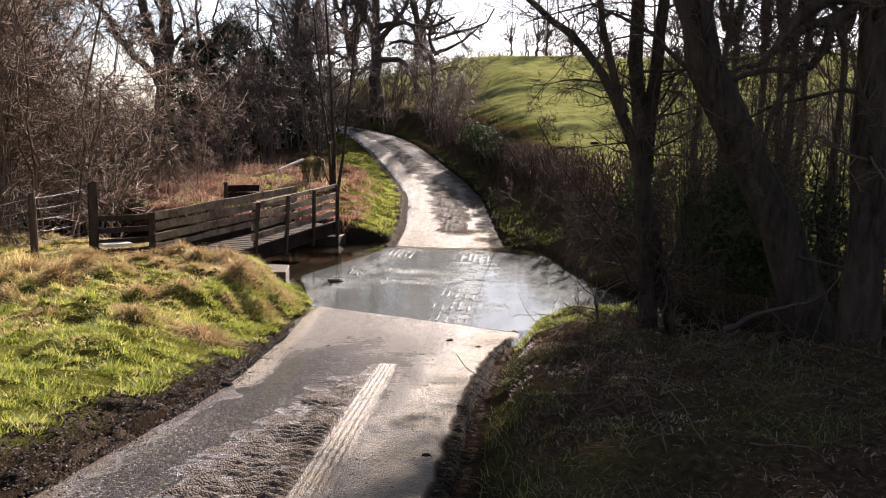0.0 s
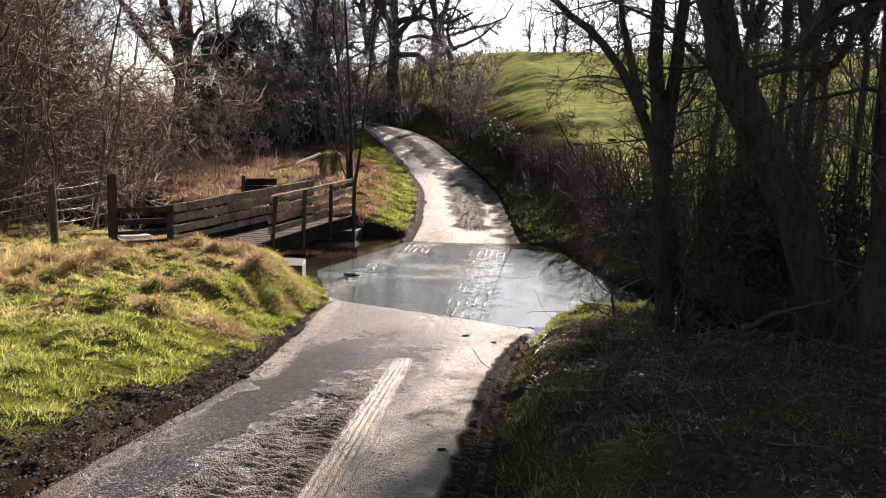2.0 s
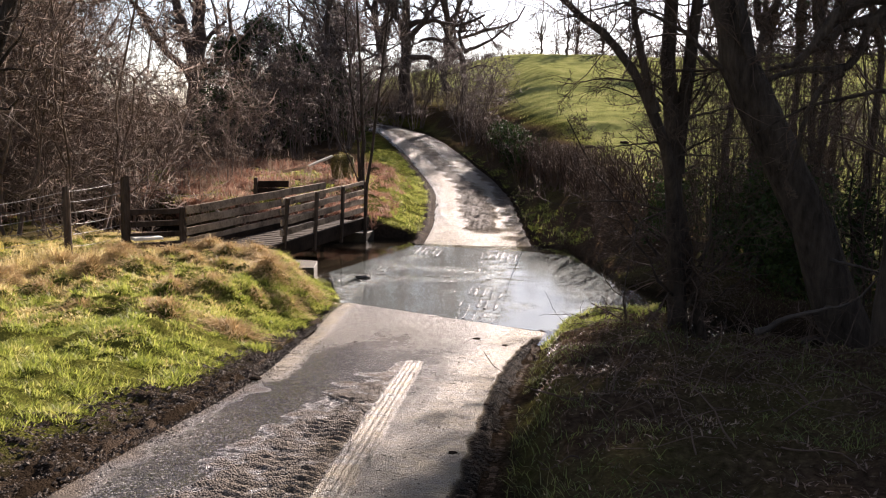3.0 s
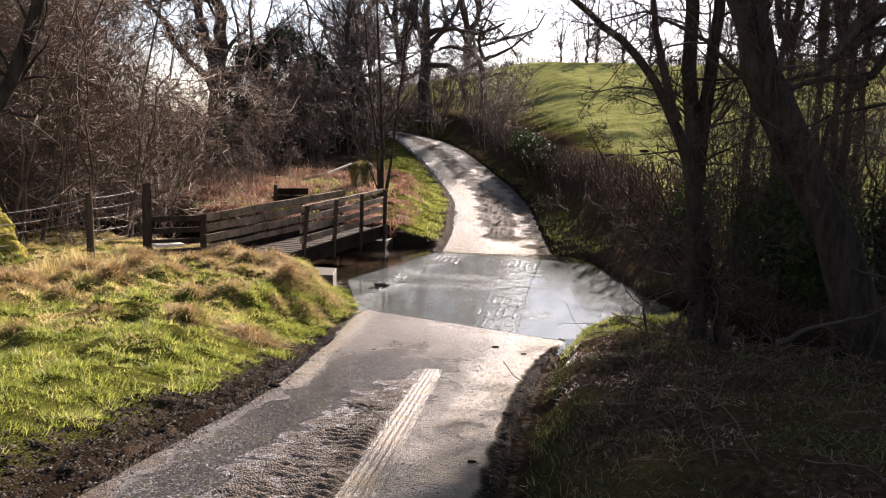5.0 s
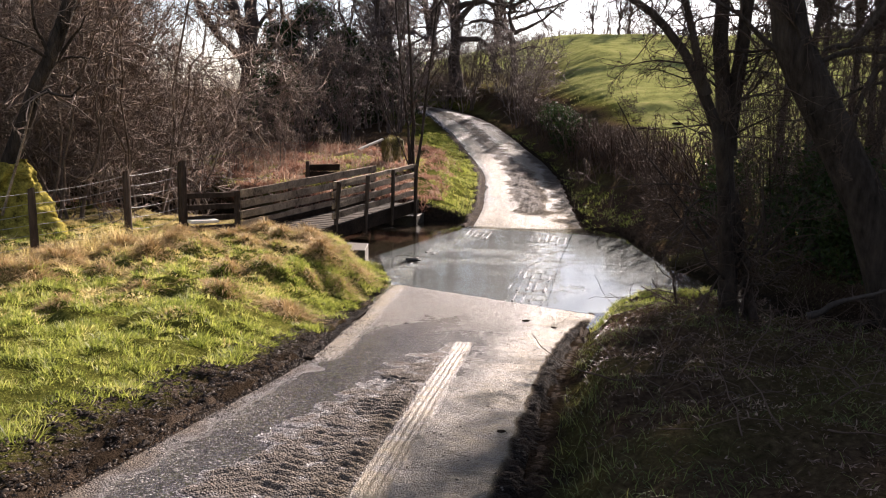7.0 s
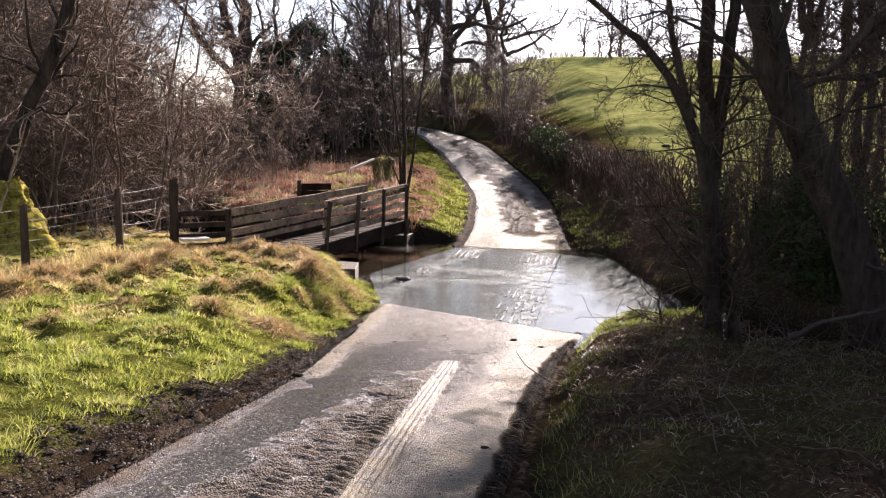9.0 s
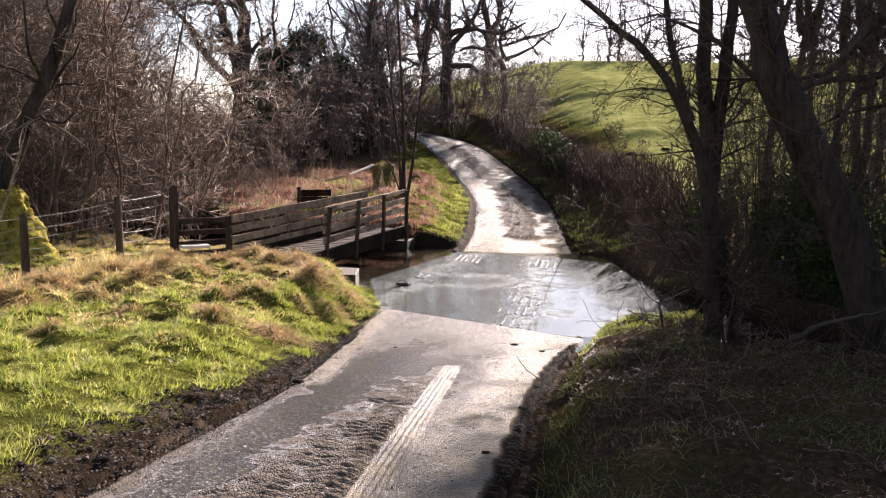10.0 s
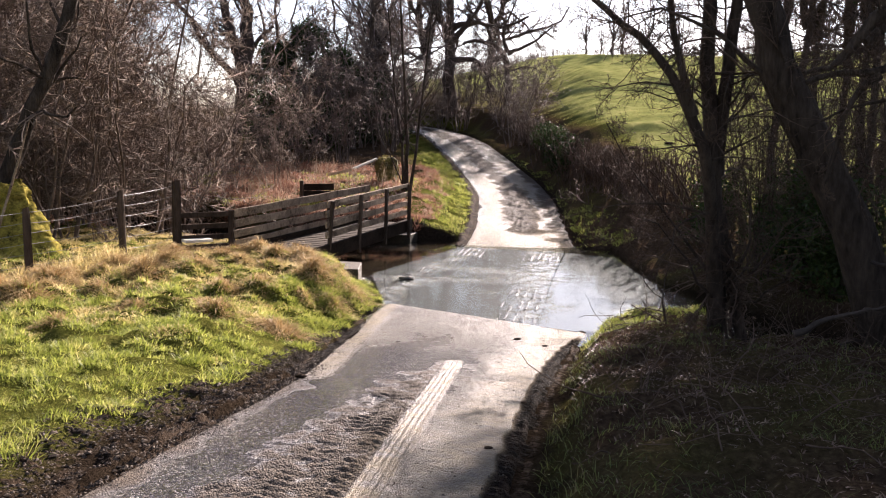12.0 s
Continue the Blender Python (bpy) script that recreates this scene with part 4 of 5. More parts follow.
# ---- wire fence ----
fence = tagged(empty("wire_fence"), "old wooden post and barbed wire fence in rough grass", "fence")
fposts = [(-10.2, 9.0, 2.35), (-8.95, 11.2, 2.2), (-8.50, 13.5, 2.02), (-7.92, 15.8, 2.13), (-7.75, 18.1, 2.17)]
for k, (x, y, zt) in enumerate(fposts):
    part("post", stake(x, y, gz(x, y) - 0.15, zt, 0.10 if k == 4 else 0.07, 50 + k, (random.uniform(-.02, .04), 0)), POST, fence)
for w in range(6):
    f = 0.93 - 0.145 * w
    pl = []
    rndw = random.Random(w)
    for (x, y, zt), (x2, y2, zt2) in zip(fposts, fposts[1:]):
        g0, g1 = gz(x, y), gz(x2, y2)
        sag = rndw.uniform(0.02, 0.07)
        for s in np.linspace(0, 1, 9)[:-1]:
            z0, z1 = g0 + (zt - g0) * f, g1 + (zt2 - g1) * f
            pl.append((x + (x2 - x) * s - 0.07, y + (y2 - y) * s, z0 + (z1 - z0) * s - sag * 4 * s * (1 - s)))
    x, y, zt = fposts[-1]
    pl.append((x - 0.07, y, gz(x, y) + (zt - gz(x, y)) * f))
    P = np.array(pl)[None]
    barbs = []
    for i in range(0, len(pl) - 1, 2):
        c = np.array(pl[i])
        barbs.append([c + (0, 0, -.018), c + (0.012, 0, 0), c + (0, 0, .02)])
    grp = [(P, np.full((1, len(pl)), 0.0045), 4), (np.array(barbs), np.full((len(barbs), 3), 0.003), 3)]
    put("wire", tubes("wire", grp), IRON, fence)

# ---- trees ----
def rg(seed):
    return np.random.default_rng(seed)


def in_gap(x, y):
    """The thin place in the wood's edge beside the forked oak, where growth stays low."""
    return -0.47 < x / y < -0.275


def rooted(x, y, pts):
    z = gz(x, y)
    return [(x + a, y + b, z - 0.25 + c) for a, b, c in pts]


# two large oaks behind the wood's edge
OAK = [(11, 0.3, 48, 0.3, 0.3, 8, 0.26, 0.03, 0.4), (8, 0.2, 50, 0.5, 0.5, 6, 0.3, 0.0, 0.4), (6, 0.15, 46, 0.55, 0.6, 4, 0.3, 0, 0.5), (5, .2, 42, .7, .7, 2, .25, 0, .6)]
oak = bare_tree("oak", rg(1), [
    (rooted(-18.1, 55, [(0, 0, 0), (0.05, 0, 1.8), (0.1, 0, 3.8), (0.2, 0, 5.6), (0.27, 0, 7.4), (0.4, 0, 9.2), (0.6, 0.3, 11.3), (0.7, 0.4, 14.5)]), 0.66, 0.32),
    ([(-18.1, 55, 6.3), (-18.3, 55, 7.0), (-18.65, 55, 8.0), (-19.0, 55, 9.6), (-19.35, 54.8, 11.0), (-19.6, 54.7, 11.8), (-20.4, 54.5, 14)], 0.42, 0.4),
    ([(-18.2, 55, 5.2), (-18.5, 55, 5.8), (-19.15, 54.9, 6.75), (-20.2, 54.8, 7.45), (-20.55, 54.8, 8.0), (-21.0, 54.7, 8.9), (-21.5, 54.6, 10.1), (-22.6, 54.5, 10.85), (-23.9, 54.5, 12.4)], 0.26, 0.4),
    ([(-19.3, 54.9, 11.05), (-20.15, 54.8, 11.2), (-21.1, 54.8, 11.1), (-22.4, 54.7, 10.6)], 0.16, 0.4),
    ([(-17.75, 55, 7.7), (-17.3, 55, 8.2), (-16.8, 55, 8.9), (-16.1, 55, 9.3)], 0.17, 0.4),
    ([(-20.25, 54.8, 7.4), (-19.9, 54.8, 8.3), (-20.2, 54.7, 8.9), (-19.6, 54.7, 9.4)], 0.08, 0.5)], OAK, BARK_FAR, TWIG_FAR, wood_levels=2, rmin=0.012, crook=0.2)
tagged(oak, "large bare oak with a forked dark trunk", "tree", "bare oaks")
oak2 = bare_tree("oak", rg(2), [
    (rooted(-5.05, 60.3, [(0, 0, 0), (0.04, 0, 2.8), (0.0, 0, 5.2), (-0.1, 0, 7.0), (-0.1, 0, 8.6), (0.25, 0, 10.9), (0.35, 0, 14.5)]), 0.46, 0.25),
    ([(-5.1, 60.3, 8.9), (-5.9, 60, 10.6), (-6.5, 60, 11.6), (-7.2, 60, 13.0)], 0.26, 0.4),
    ([(-5.0, 60.3, 9.8), (-4.3, 60, 10.0), (-3.6, 60, 10.03), (-3.0, 60, 10.2), (-2.0, 60, 9.8), (-1.0, 60, 9.85), (0.3, 60, 10.6)], 0.2, 0.35),
    ([(-4.9, 60.3, 9.0), (-3.9, 60, 10.0), (-3.0, 60, 11.4), (-2.6, 60, 12.9)], 0.22, 0.4),
    ([(-4.95, 60.3, 7.5), (-4.5, 60, 7.75), (-3.9, 60, 7.6), (-3.35, 60, 7.85), (-3.05, 60, 7.2), (-2.74, 60, 6.8), (-2.4, 60, 7.05), (-1.95, 60, 7.4), (-1.2, 60, 8.3)], 0.2, 0.7),
    ([(-0.95, 60, 2.9), (-1.0, 60, 5.0), (-1.04, 60, 6.4), (-1.1, 60, 8.2), (-1.6, 60, 8.5), (-2.4, 60, 8.7), (-3.4, 60, 9.1), (-4.2, 60, 8.7)], 0.26, 0.35),
    ([(-1.1, 60, 8.1), (-0.04, 60, 8.5), (1.3, 60, 9.3), (1.9, 60, 9.9)], 0.13, 0.35),
    ([(-1.1, 60, 8.2), (-1.5, 60, 9.4), (-1.0, 60, 10.6), (-0.4, 60, 12)], 0.12, 0.35)], OAK, BARK_FAR, TWIG_FAR, wood_levels=2, rmin=0.012, crook=0.2)
tagged(oak2, "large bare oak with crooked drooping limbs", "tree", "bare oaks")

# more bare trees of the wood behind
kinds = []
for s in range(3):
    h = 11 + 1.5 * s
    r = rg(20 + s)
    t = bare_tree("bare_tree", r, [
        ([(0, 0, -0.3), (0.1, 0, 2.5), (0.2 - 0.2 * s, 0.1, 5.5), (0.1, 0, h)], 0.26, 0.2),
        ([(0.1, 0, 3.2), (0.9, 0.3, 5.5), (1.6, 0.5, h * 0.85)], 0.15, 0.3),
        ([(0.1, 0, 2.6), (-0.8, -0.2, 5.0), (-1.7, 0.3, h * 0.8)], 0.14, 0.3)],
        [(13, 0.15, 52, 0.34, 0.45, 7, 0.28, 0.04, 0.4), (8, 0.12, 48, 0.5, 0.55, 4, 0.3, 0.01, 0.4), (8, 0.1, 44, 0.65, 0.65, 2, 0.28, 0, 0.6)], BARK_FAR, TWIG_FAR, wood_levels=1, rmin=0.011, crook=0.7)
    tagged(t, "bare winter tree at the edge of the wood", "tree", "bare trees of the wood")
    kinds.append(t)
spots = [(-27, 50), (-33, 56), (-30, 50), (-10.5, 62), (-9.5, 54), (-7.6, 66), (-15, 68), (-20, 70), (-31, 60), (-36, 52), (-12, 74), (-2.5, 70), (-28, 42), (-23, 46), (-34, 44)]
rs = random.Random(5)
for k, (x, y) in enumerate(spots):
    f = 1.0 + 0.07 * (k % 6)
    m = Matrix.LocRotScale((x, y, gz(x, y)), Euler((0, 0, rs.uniform(0, 6.28))), (f, f, f))
    if k < 3:
        kinds[k].matrix_world = m
    else:
        copy_thing(kinds[k % 3], m)

# slender many-stemmed tree behind the bridge
sx, sy = -4.15, 30.0
sap = bare_tree("young_tree", rg(3), [
    (rooted(sx, sy, [(0, 0, 0), (0.05, 0, 2), (-0.1, 0, 4.5), (-0.3, 0, 8.5)]), 0.085, 0.3),
    (rooted(sx, sy, [(0.1, 0, 0), (0.35, 0, 1.5), (0.6, 0, 3.8), (0.95, 0.2, 7.5)]), 0.065, 0.3),
    (rooted(sx, sy, [(-0.05, 0, 0), (-0.15, 0, 2), (-0.45, 0, 4), (-0.75, 0.2, 7.5)]), 0.055, 0.3),
    (rooted(sx, sy, [(0, 0.1, 0.2), (-0.4, 0, 1.2), (-0.9, 0, 2.2), (-1.3, 0, 3.2)]), 0.03, 0.3)],
    [(11, 0.32, 40, 0.28, 0.4, 6, 0.14, 0.08, 0.4), (6, 0.15, 42, 0.45, 0.6, 5, 0.16, 0.04, 0.5), (3, 0.2, 40, 0.5, 0.8, 4, 0.15, 0, 0.6)], BARK, TWIG, wood_levels=1)
tagged(sap, "slender bare young tree with several stems", "tree")


def thicket(name, seed, stems, height, spread, r0, bark, twig, specs, label, lean=(0, 0), rmin=0.004):
    r = rg(seed)
    lst = []
    for _ in range(stems):
        a, q = r.uniform(0, 6.28), r.uniform(0.1, 1)
        bx, by = math.cos(a) * q * spread * 0.25, math.sin(a) * q * spread * 0.25
        tx, ty = math.cos(a) * q * spread + lean[0] * height, math.sin(a) * q * spread + lean[1] * height
        h = height * r.uniform(0.65, 1.1)
        lst.append(([(bx, by, -0.25), (bx + tx * .2, by + ty * .2, h * .33), (bx + tx * .5, by + ty * .5, h * .66), (bx + tx, by + ty, h)], r0 * r.uniform(.6, 1.2), 0.25))
    t = bare_tree(name, r, lst, specs, bark, twig, sides=6, wood_levels=0, rmin=rmin, crook=1.6)
    return tagged(t, label, "bush")


SHRUB = [(12, 0.12, 58, 0.32, 0.5, 6, 0.32, 0.02, 0.4), (7, 0.1, 56, 0.5, 0.6, 4, 0.34, 0.0, 0.5), (8, 0.1, 52, 0.55, 0.8, 2, 0.28, 0, 0.6)]
TANGLE = [(9, 0.1, 58, 0.34, 0.5, 5, 0.32, 0.02, 0.4), (5, 0.1, 54, 0.5, 0.6, 3, 0.34, 0.0, 0.5), (5, 0.1, 50, 0.6, 0.8, 2, 0.28, 0, 0.6)]
bush_kinds = [thicket("thicket", 31 + s, 7, 7.2 - 1.2 * s, 3.1, 0.022, TWIG_GREY, TWIG_GREY, SHRUB, "dense grey-brown leafless thicket of thin stems", rmin=0.0075) for s in range(3)]
bspots = [(-12.6, 23), (-11.4, 21.5), (-13.8, 24.2), (-9.3, 31), (-11.5, 33), (-18.5, 20.5), (-10.8, 25), (-14.5, 21), (-12.5, 27), (-10.0, 28.5), (-15, 25.5), (-14.0, 31), (-17, 34), (-11.2, 22.9), (-21, 42), (-23, 49), (-20, 33), (-16.2, 18.5), (-13.4, 18.8), (-23, 37), (-19, 26), (-17.5, 30), (-22, 30), (-24.5, 34), (-20.5, 23.5), (-15.5, 33), (-12.3, 14.6), (-13.6, 16.4), (-14.8, 23), (-16.5, 26), (-18.2, 22), (-13.0, 20.6), (-20, 28)]
for k, (x, y) in enumerate(bspots):
    f = (0.5 if x / y > -0.405 else 0.8) if in_gap(x, y) else (0.85 if y < 17 else 1.4)
    m = Matrix.LocRotScale((x, y, gz(x, y)), Euler((0, 0, rs.uniform(0, 6.28))), (f, f, f))
    if k < 3:
        bush_kinds[k].matrix_world = m
    else:
        copy_thing(bush_kinds[k % 3], m)

# dark undergrowth at the wood's edge and beside the far lane
low_kinds = [thicket("undergrowth", 41 + s, 10, 3.6 + s * 1.2, 2.2, 0.03, TWIG_FAR, TWIG_FAR, [(8, 0.1, 52, 0.36, 0.5, 4, 0.28, 0.05, 0.4), (5, 0.1, 50, 0.52, 0.6, 3, 0.3, 0.0, 0.5), (4, 0.15, 46, 0.65, 0.8, 2, 0.28, 0, 0.6)], "brown leafless undergrowth at the wood's edge", rmin=0.01) for s in range(2)]
lspots = [(-10, 37), (-8.5, 40), (-12, 41), (-15, 40), (-18, 43), (-6.9, 45), (-9, 47), (-12, 46), (-8.3, 52), (-10.5, 56), (-6, 62), (-3.5, 62), (-2, 58), (-1, 54), (0.0, 51), (-0.4, 48.5), (-13.5, 43.5), (-16.5, 46.5), (-10.8, 44), (-7.4, 48.5), (-19.5, 47.5), (-14, 51), (-11, 51.5), (-17, 51.5), (-20, 60), (-23, 62), (-26, 62), (-18, 61), (-5.5, 58.5), (-4, 56.6), (0.6, 60), (-4.5, 66), (-8, 64), (12, 30), (14.5, 33), (10.8, 28)]
for k, (x, y) in enumerate(lspots):
    f = 0.6 if in_gap(x, y) else (1.5 if -14 < x < -6.5 and 43 < y < 57 else 1.0)
    m = Matrix.LocRotScale((x, y, gz(x, y)), Euler((0, 0, rs.uniform(0, 6.28))), (f, f, f))
    if k < 2:
        low_kinds[k].matrix_world = m
    else:
        copy_thing(low_kinds[k % 2], m)


def leaf_cloud(name, rng, centres, radii, count, size, material, label, category="bush", parent=None):
    """A leafy evergreen mass: small leaves in shells round several centres, uneven and with gaps."""
    c = np.array(centres)[rng.integers(0, len(centres), count)]
    r = np.array(radii)[rng.integers(0, len(radii), count)]
    d = unit(rng.normal(0, 1, (count, 3)))
    p = c + d * (r * rng.uniform(0.35, 1.0, count) ** 0.5)[:, None] * np.array([1, 1, 0.95])
    n = unit(rng.normal(0, 1, (count, 3)) + d)
    u = unit(np.cross(n, rng.normal(0, 1, (count, 3))))
    v = np.cross(n, u)
    s = (size * rng.uniform(0.6, 1.3, count))[:, None]
    V = np.stack([p - u * s, p + v * s * .45, p + u * s, p - v * s * .45], 1).reshape(-1, 3)
    base = np.arange(count)[:, None] * 4
    me = npmesh(name, V, [base + np.array([[0, 1, 2]]), base + np.array([[0, 2, 3]])])
    return put(name, me, material, parent)


def evergreen(seed, x, y, h, w, clumps, count, size=0.09):
    """A dark evergreen: stems with many uneven clumps of leaves, ragged at the outline."""
    r = rg(seed)
    g0 = gz(x, y)
    ob = tagged(empty("evergreen_bush"), "dark dense evergreen bush under the bare trees", "bush", "evergreens of the wood")
    cc, rad = [], []
    for _ in range(clumps):
        f = r.uniform(0.05, 1.0)
        q = w * math.sqrt(max(0.05, 1 - (f - 0.35) ** 2 * 2.0)) * math.sqrt(r.random())
        a = r.uniform(0, 6.28)
        cc.append((x + math.cos(a) * q, y + math.sin(a) * q * 0.6, g0 + h * f))
        rad.append(r.uniform(0.3, 0.85) * (1.15 - 0.5 * f))
    for k in range(4):
        c = cc[k]
        put("stem", tubes("stem", [(np.array([[(x + 0.2 * k - 0.3, y, g0 - .2), ((x + c[0]) / 2, (y + c[1]) / 2, g0 + (c[2] - g0) * .5), c]]), np.array([[.12, .08, .03]]), 6)]), BARK_FAR, ob)
    tagged(leaf_cloud("leaves", r, cc, rad, count, size, IVY, "", parent=ob), kind="stuff")
    return ob


for k, (x, y, h, w, n_, m_) in enumerate(((-13.6, 47, 5.6, 1.5, 34, 9000), (-11.9, 48, 6.6, 1.8, 44, 13000), (-10.2, 49, 5.4, 1.5, 34, 9000), (-9.0, 50, 4.6, 1.3, 26, 7000), (-7.6, 52, 3.8, 1.3, 22, 5500), (-12.8, 44.5, 3.0, 1.6, 26, 4500), (-10.4, 45.5, 2.6, 1.5, 24, 4000), (-15.3, 50, 3.6, 1.3, 22, 3500))):
    evergreen(400 + k, x, y, h, w, n_, m_)

# ---- right-hand side: trees on the brook's bank ----
big = bare_tree("leaning_tree", rg(61), [
    ([(4.8, 10.2, 0.2), (4.36, 10.3, 1.1), (4.03, 10.3, 1.93), (3.68, 10.3, 2.55), (3.33, 10.3, 3.29), (2.98, 10.3, 4.08), (2.75, 10.3, 4.6), (2.61, 10.3, 5.12), (2.48, 10.4, 6.5), (2.5, 10.6, 9)], 0.28, 0.6),
    ([(2.65, 10.3, 4.9), (3.2, 10.6, 6.0), (4.0, 11, 7.5)], 0.12, 0.4)],
    [(10, 0.45, 55, 0.35, 0.2, 8, 0.24, 0.02, 0.12), (9, 0.15, 48, 0.5, 0.5, 6, 0.24, 0.0, 0.4), (7, 0.15, 45, 0.5, 0.6, 4, 0.24, 0, 0.5), (4, .2, 42, .6, .7, 2, .2, 0, .6)], BARK, TWIG, sides=14, wood_levels=1)
tagged(big, "thick leaning tree trunk on the shaded bank", "tree")
twin = bare_tree("twin_stemmed_tree", rg(62), [
    ([(2.84, 12.0, -0.5), (2.78, 12, 0.6), (2.63, 12, 2.1), (2.47, 12, 3.7), (2.36, 12, 5.3), (2.3, 12, 8)], 0.15, 0.5),
    ([(3.2, 12.05, 0.0), (3.06, 12.05, 0.8), (2.88, 12, 1.6), (2.7, 12, 2.4)], 0.085, 0.8),
    ([(2.56, 12, 2.9), (2.66, 12, 4.0), (2.76, 12, 5.3), (2.9, 12.2, 8)], 0.11, 0.5),
    ([(2.74, 11.9, 0.7), (2.5, 11.6, 2.4), (2.3, 11.0, 3.2), (2.0, 11.0, 3.77), (1.68, 11.0, 4.41), (1.26, 11.0, 4.76), (0.89, 11.0, 5.0), (0.3, 10.9, 5.5)], 0.09, 0.35),
    ([(2.05, 11.0, 3.7), (1.9, 11.0, 4.2), (1.77, 11.0, 4.7), (1.65, 11, 5.3), (1.6, 11, 7)], 0.055, 0.5),
    ([(2.6, 12.1, 1.5), (2.0, 12.3, 2.3), (1.5, 12.4, 2.9), (1.1, 12.4, 3.6)], 0.022, 0.3)],
    [(22, 0.15, 58, 0.27, 0.24, 7, 0.26, 0.0, 0.12), (9, 0.15, 50, 0.5, 0.55, 5, 0.27, -0.01, 0.4), (6, 0.15, 48, 0.5, 0.7, 3, 0.25, 0, 0.5), (3, .2, 42, .6, .8, 2, .2, 0, .6)], BARK, TWIG, sides=10, wood_levels=1)
tagged(twin, "dark bare tree with several stems on the bank", "tree")
edge_tree = bare_tree("bank_tree", rg(63), [
    ([(4.35, 9.0, 0.5), (4.27, 9.0, 2.4), (4.22, 9.0, 3.8), (4.18, 9.0, 5), (4.15, 9.1, 8.5)], 0.21, 0.6),
    ([(4.2, 9.0, 4.85), (3.84, 9.0, 4.92), (3.55, 9.0, 4.84), (3.34, 9.0, 4.62), (3.2, 9.0, 4.38), (3.05, 9.05, 4.2), (2.8, 9.1, 4.15)], 0.1, 0.2),
    ([(4.1, 9.0, 4.88), (3.91, 9.0, 4.78), (3.74, 9.0, 4.66), (3.72, 9.0, 4.43), (3.62, 9.0, 4.19), (3.46, 9.0, 4.12), (3.19, 9.0, 4.18), (2.95, 9.0, 4.13), (2.78, 9.0, 4.04)], 0.06, 0.45),
    ([(3.5, 9.0, 4.13), (3.29, 9.0, 3.96), (3.17, 9.0, 3.66), (3.13, 9.0, 3.31), (3.05, 9.1, 2.9)], 0.04, 0.4),
    ([(3.75, 9.0, 4.64), (3.5, 8.95, 4.6), (3.3, 8.9, 4.45)], 0.06, 0.6)],
    [(13, 0.25, 58, 0.28, 0.22, 7, 0.28, 0.0, 0.12), (9, 0.15, 50, 0.5, 0.55, 6, 0.3, 0, 0.4), (5, 0.15, 46, 0.5, 0.7, 4, 0.28, 0, 0.5), (4, .2, 42, .6, .8, 2, .2, 0, .6)], BARK, TWIG, sides=14, wood_levels=1, crook=0.08)
tagged(edge_tree, "dark tree with a crooked bough hanging over the bank", "tree")

rb_kinds = [thicket("bank_thicket", 71 + s, 9, 4.6 + 1.4 * s, 2.2, 0.019, BARK, TWIG, TANGLE, "dark tangled leafless thicket along the brook") for s in range(2)]
rspots = [(4.9, 17.0), (6.2, 13.4), (5.4, 19.9), (5.9, 21.4), (5.9, 15.8), (5.9, 17.2), (7.0, 20.6), (6.0, 22.0), (6.2, 8.4), (7.6, 9.6), (9.8, 13.2), (10.8, 16.6), (12.8, 18.8), (8.6, 11.4), (13.5, 23), (8.0, 25.5), (7.2, 12.4), (8.4, 14.4), (7.4, 16.8), (9.6, 18.4)]
for k, (x, y) in enumerate(rspots):
    f = 1.2 if x > 7 else 1.0
    m = Matrix.LocRotScale((x, y, gz(x, y)), Euler((0, 0, rs.uniform(0, 6.28))), (f, f, f))
    if k < 2:
        rb_kinds[k].matrix_world = m
    else:
        copy_thing(rb_kinds[k % 2], m)

# ivy-grown stems added to shade the bank and stand in for its low dark
for k, (x, y, h) in enumerate(((5.6, 15.4, 1.7), (5.6, 17.0, 1.9), (6.2, 18.8, 1.6), (6.4, 20.0, 1.5), (4.9, 21.4, 1.3), (6.9, 11.2, 1.5), (6.3, 14.4, 1.6))):
    iv = tagged(empty("ivy_bush"), "dark ivy-grown bush added to deepen the brookside shade", "bush", "brookside ivy bushes")
    g0 = gz(x, y)
    put("stem", tubes("stem", [(np.array([[(x, y, g0 - .2), (x + .1, y, g0 + h * .4), (x - .05, y + .1, g0 + h * .8), (x, y, g0 + h)]]), np.array([[.14, .12, .09, .03]]), 8)]), BARK, iv)
    rr3 = rg(300 + k)
    cc = [(x + rr3.normal(0, .35), y + rr3.normal(0, .35), g0 + h * f) for f in (.25, .4, .55, .7, .85, 1.0)]
    tagged(leaf_cloud("leaves", rr3, cc, [.35, .5, .7, .9], 2600 if k < 5 else 1500, 0.06, IVY, "", parent=iv), kind="stuff")

# tall bare trees further along the brook, their high unseen crowns added for shade
tall = bare_tree("tall_tree", rg(66), [
    ([(0, 0, -0.3), (0.1, 0, 3.5), (0.0, 0.1, 7), (0.2, 0, 14)], 0.13, 0.35),
    ([(0.05, 0, 5.2), (0.9, 0.3, 8), (1.8, 0.5, 12.5)], 0.11, 0.35),
    ([(0.05, 0, 4.8), (-0.9, -0.2, 7.5), (-2.0, 0.3, 12)], 0.11, 0.35)],
    [(14, 0.42, 55, 0.32, 0.45, 7, 0.28, 0.04, 0.4), (9, 0.12, 48, 0.55, 0.55, 5, 0.3, 0.01, 0.4), (8, 0.1, 44, 0.65, 0.65, 2, 0.28, 0, 0.6)], BARK, TWIG, wood_levels=1, rmin=0.011, crook=0.3)
tagged(tall, "tall bare tree beside the brook, its high crown added for shade", "tree", "tall brookside trees")
